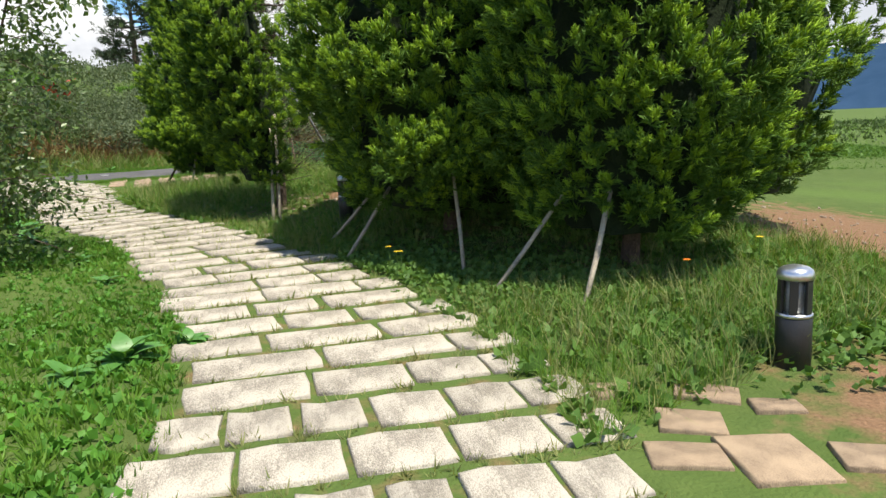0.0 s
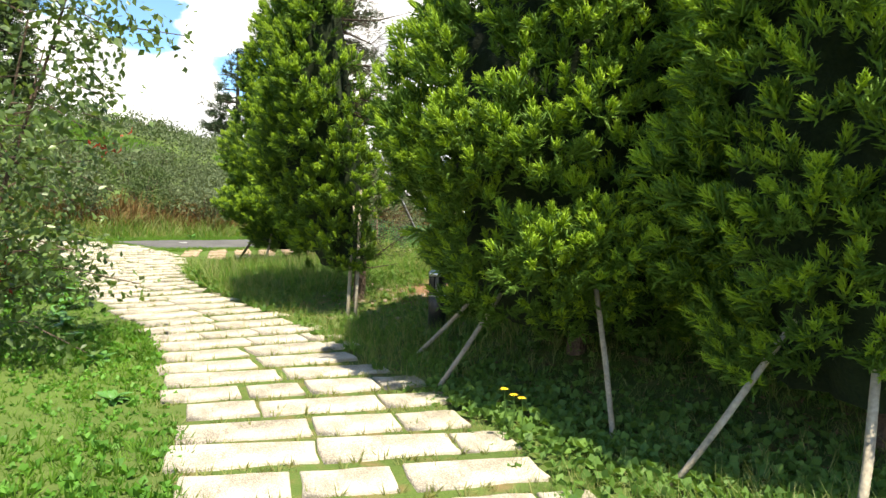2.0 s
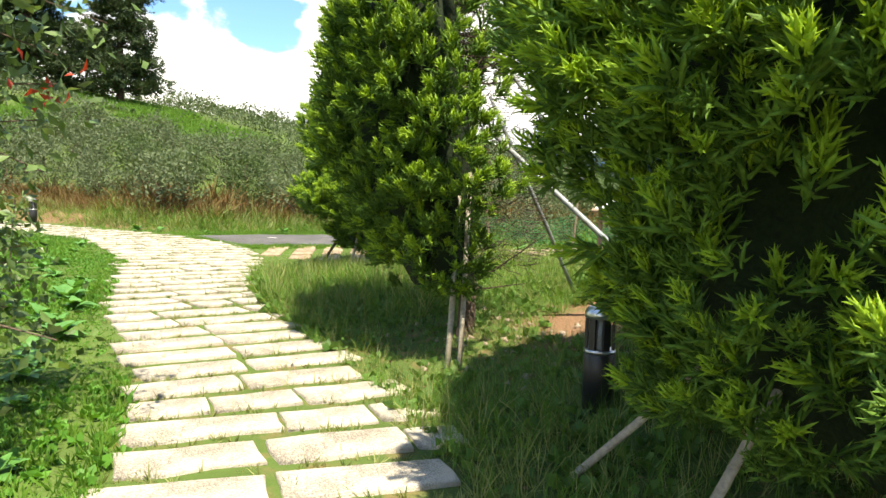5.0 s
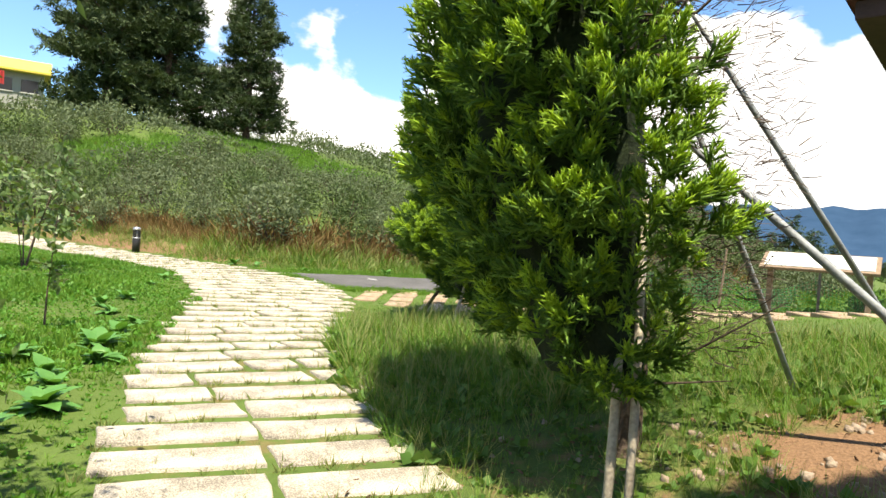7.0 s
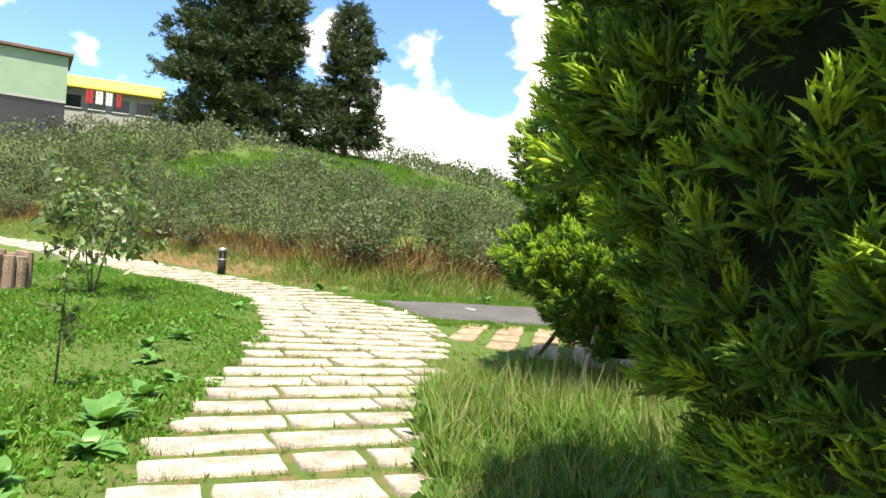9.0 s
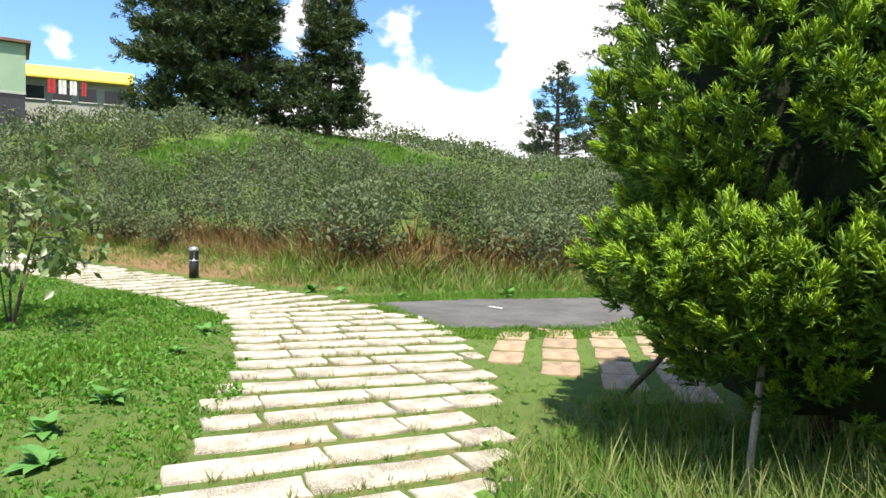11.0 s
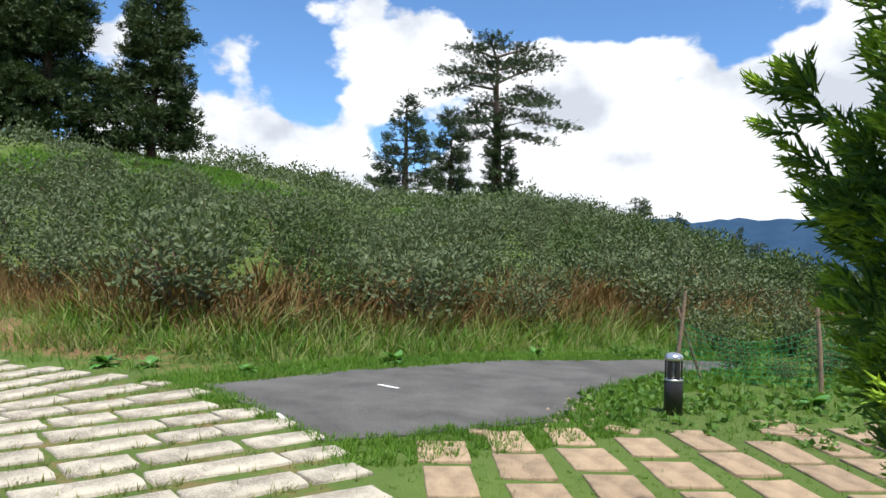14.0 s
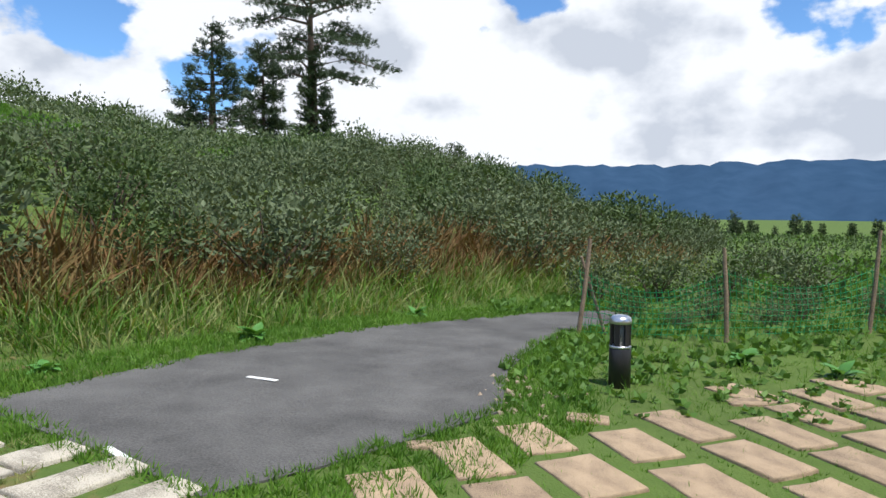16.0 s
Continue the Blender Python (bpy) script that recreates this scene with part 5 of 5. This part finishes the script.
def pavilion(x, y, eave, rz):
    t = thing("pavilion", x, y, float(ground_z(x, y)) - 0.1, "open pavilion with a red-brown shingled hip roof", "pavilion", rz=rz)
    for sx in (-1.9, 1.9):
        for sy in (-1.9, 1.9):
            bm = bmesh.new()
            box(bm, sx, sy, eave / 2, 0.22, 0.22, eave, bevel=0.02)
            part("post", bm, M_WOOD, t)
    for k in range(4):
        root = None
        for j in range(12):
            u0, u1 = j / 12, (j + 1) / 12
            w0, w1 = 4.0 * (1 - u0), 4.0 * (1 - u1)
            z0, z1 = eave + 2.1 * u0, eave + 2.1 * u1
            bm = bmesh.new()
            vs = [bm.verts.new(p) for p in ((-w0, -w0 - 0.03, z0 + 0.03), (w0, -w0 - 0.03, z0 + 0.03), (w1, -w1, z1 + 0.01), (-w1, -w1, z1 + 0.01), (-w0, -w0 - 0.03, z0), (w0, -w0 - 0.03, z0))]
            bm.faces.new(vs[:4])
            bm.faces.new((vs[4], vs[5], vs[1], vs[0]))
            o = part("shingle_course", bm, M_ROOF, t)
            o.matrix_basis = pose(0, 0, 0, 0, 0, 90 * k)
    bm = bmesh.new()
    box(bm, 0, 0, eave - 0.16, 7.8, 7.8, 0.3, bevel=0.03)
    part("soffit", bm, M_ROOF_UNDER, t, "dark brown boarded eaves")


pavilion(4.4, 22.2, 5.55, -14)


def hill_house():
    z = 9.1
    t = thing("green_shed", -57.5, 28.8, z, "long green sheet-metal shed on the hilltop", "shed", rz=67)
    bm = bmesh.new()
    box(bm, 0, 0, 2.9, 10, 5, 3.4, bevel=0.03)
    part("wall", bm, M_GREEN_WALL, t)
    # solid block whose near-black colour stands for shade under the open shed
    bm = bmesh.new()
    box(bm, 0, 0, -0.9, 9.9, 4.9, 4.2, bevel=0.02)
    part("base", bm, M_GLASS_AND_SHADE, t, "solid near-black block standing for the shade of the open base")
    bm = bmesh.new()
    box(bm, 0, 0, 4.72, 10.6, 5.6, 0.22, bevel=0.03)
    part("roof", bm, M_SHED_ROOF, t, "thin rusty roof edge")
    bm = bmesh.new()
    box(bm, 0, -2.53, 1.25, 10.0, 0.05, 0.16, bevel=0.01)
    part("trim", bm, M_GREY_WALL, t)
    h = thing("yellow_roofed_house", -61.0, 37.9, z, "grey house with a bright yellow sloping roof", "house", rz=58)
    bm = bmesh.new()
    box(bm, 0, 0, 0.4, 11, 5, 6.8, bevel=0.03)
    part("wall", bm, M_GREY_WALL, h)
    bm = bmesh.new()
    v = [bm.verts.new(p) for p in ((-6, -3.2, 3.8), (6, -3.2, 3.8), (6, 0, 5.2), (-6, 0, 5.2), (-6, 3.2, 3.8), (6, 3.2, 3.8), (-6, -3.2, 3.65), (6, -3.2, 3.65), (6, 3.2, 3.65), (-6, 3.2, 3.65))]
    for f in ((0, 1, 2, 3), (3, 2, 5, 4), (6, 7, 1, 0), (1, 7, 8, 5, 2), (0, 3, 4, 9, 6), (8, 9, 4, 5), (6, 9, 8, 7)):
        bm.faces.new([v[i] for i in f])
    part("roof", bm, M_YELLOW, h, "bright yellow metal roof")
    for k in range(6):
        bm = bmesh.new()
        box(bm, -4.5 + 1.8 * k, -2.52, 2.6, 1.2, 0.06, 1.0, bevel=0.02)
        w = part("window", bm, M_GLASS_AND_SHADE, h)
        bm = bmesh.new()
        box(bm, -4.5 + 1.8 * k, -2.56, 2.05, 1.35, 0.08, 0.08, bevel=0.01)
        part("sill", bm, M_WHITE_CLOTH, w)
    for k, (m, w) in enumerate(((M_RED_CLOTH, 0.5), (M_WHITE_CLOTH, 0.5), (M_WHITE_CLOTH, 0.45), (M_RED_CLOTH, 0.3))):
        bm = bmesh.new()
        bmesh.ops.create_grid(bm, x_segments=6, y_segments=5, size=0.5, matrix=Matrix.Diagonal((w, 1, 1.0, 1)) @ Matrix.Rotation(radians(90), 4, 'X'))
        for q in bm.verts:
            q.co.y += 0.05 * math.sin(q.co.x * 18)
        o = part("laundry", bm, m)
        o.location = (-54.3 + 0.28 * k, 34.6 + 0.62 * k, z + 2.3)
        o.rotation_euler = (0, 0, radians(58))
        tagged(o, "piece of laundry hung beside the shed", "laundry", "hung laundry")


hill_house()


def fence():
    t = thing("net_fence", -6.8, 24.4, float(ground_z(-6.8, 24.4)), "green net fence strung between rough wooden posts", "fence")
    posts = [(0, 0, 1.35, 6), (2.0, -0.05, 1.25, -3), (4.4, 0.9, 1.5, 4), (6.6, 1.0, 1.3, 0), (8.8, 1.2, 1.35, 3)]
    for k, (x, y, h, lean) in enumerate(posts):
        bm = bmesh.new()
        tube(bm, [(0, 0, -0.15), (0.01, 0, h * 0.5), (0, 0.01, h)], [0.035, 0.032, 0.026], 8)
        o = part("post", bm, M_WOOD, t)
        o.matrix_basis = pose(x, y, 0, 0, lean, 0)
    bm = bmesh.new()
    tube(bm, [(0.42, 0.1, -0.1), (0.02, 0, 1.1)], [0.025, 0.02], 7)
    part("brace", bm, M_WOOD, t)
    for (x0, y0, h0, _), (x1, y1, h1, _) in zip(posts, posts[1:]):
        bm = bmesh.new()
        for i in range(26):
            u = i / 25
            x, y, top = x0 + (x1 - x0) * u, y0 + (y1 - y0) * u, 0.95 - 0.5 * math.sin(math.pi * u) * (0.6 + 0.4 * math.sin(x0 * 3))
            tube(bm, [(x, y, 0.0), (x + 0.05, y + 0.02 * math.sin(9 * u), top * 0.5), (x, y, top)], [0.005] * 3, 4)
        for j in range(9):
            q = []
            for i in range(9):
                u = i / 8
                top = 0.95 - 0.5 * math.sin(math.pi * u) * (0.6 + 0.4 * math.sin(x0 * 3))
                q.append((x0 + (x1 - x0) * u, y0 + (y1 - y0) * u, top * (j + 0.5) / 9))
            tube(bm, q, [0.005] * 9, 4)
        part("net", bm, M_NET, t, "sagging green plastic net")


fence()


def far_trees():
    r = random.Random(12)
    spots = [(18 + r.uniform(-2, 60), 120 + r.uniform(-15, 60), r.uniform(1.8, 3.6)) for _ in range(44)]
    spots += [(-14 + 3.0 * k + r.uniform(-1, 1), 128 + r.uniform(-6, 10), r.uniform(4, 8)) for k in range(8)]
    protos = []
    for k in range(3):
        protos.append(conifer(20 + 9 * k, 118, 3.6, 0.9, 400 + k, "small dark conifer in the far tree line", 0.05, tiers=14, clump=0.5, per=9, taper=0.9))
    for k, (x, y, h) in enumerate(spots):
        c = copy_thing(protos[k % 3], pose(x, y, float(ground_z(x, y)) - 0.1, 0, 0, r.uniform(0, 360)))
        c.scale = (h / 3.6,) * 3


far_trees()


def flowers():
    for x, y, h, m in ((0.3, 6.35, 0.38, M_FLOWER), (0.42, 6.3, 0.34, M_FLOWER), (0.36, 6.5, 0.3, M_FLOWER), (2.75, 4.9, 0.45, M_ORANGE_FLOWER), (3.3, 4.9, 0.6, M_FLOWER)):
        t = thing("wild_flower", x, y, float(ground_z(x, y)) - 0.01, "small yellow daisy-like flower on a thin stem" if m is M_FLOWER else "small orange flower on a thin stem", "flower", "wild flowers")
        bm = bmesh.new()
        tube(bm, [(0, 0, 0), (0.02, 0, h * 0.6), (0.01, 0.01, h)], [0.004, 0.004, 0.003], 5)
        part("stem", bm, M_WEED, t)
        bm = bmesh.new()
        for k in range(9):
            a = 2 * math.pi * k / 9
            c, s = math.cos(a), math.sin(a)
            bm.faces.new([bm.verts.new((0.01 + c * q - s * w, 0.01 + s * q + c * w, h + z)) for q, w, z in ((0.004, 0, 0), (0.02, 0.008, 0.004), (0.032, 0, -0.002), (0.02, -0.008, 0.004))])
        part("flower_head", bm, m, t)


flowers()
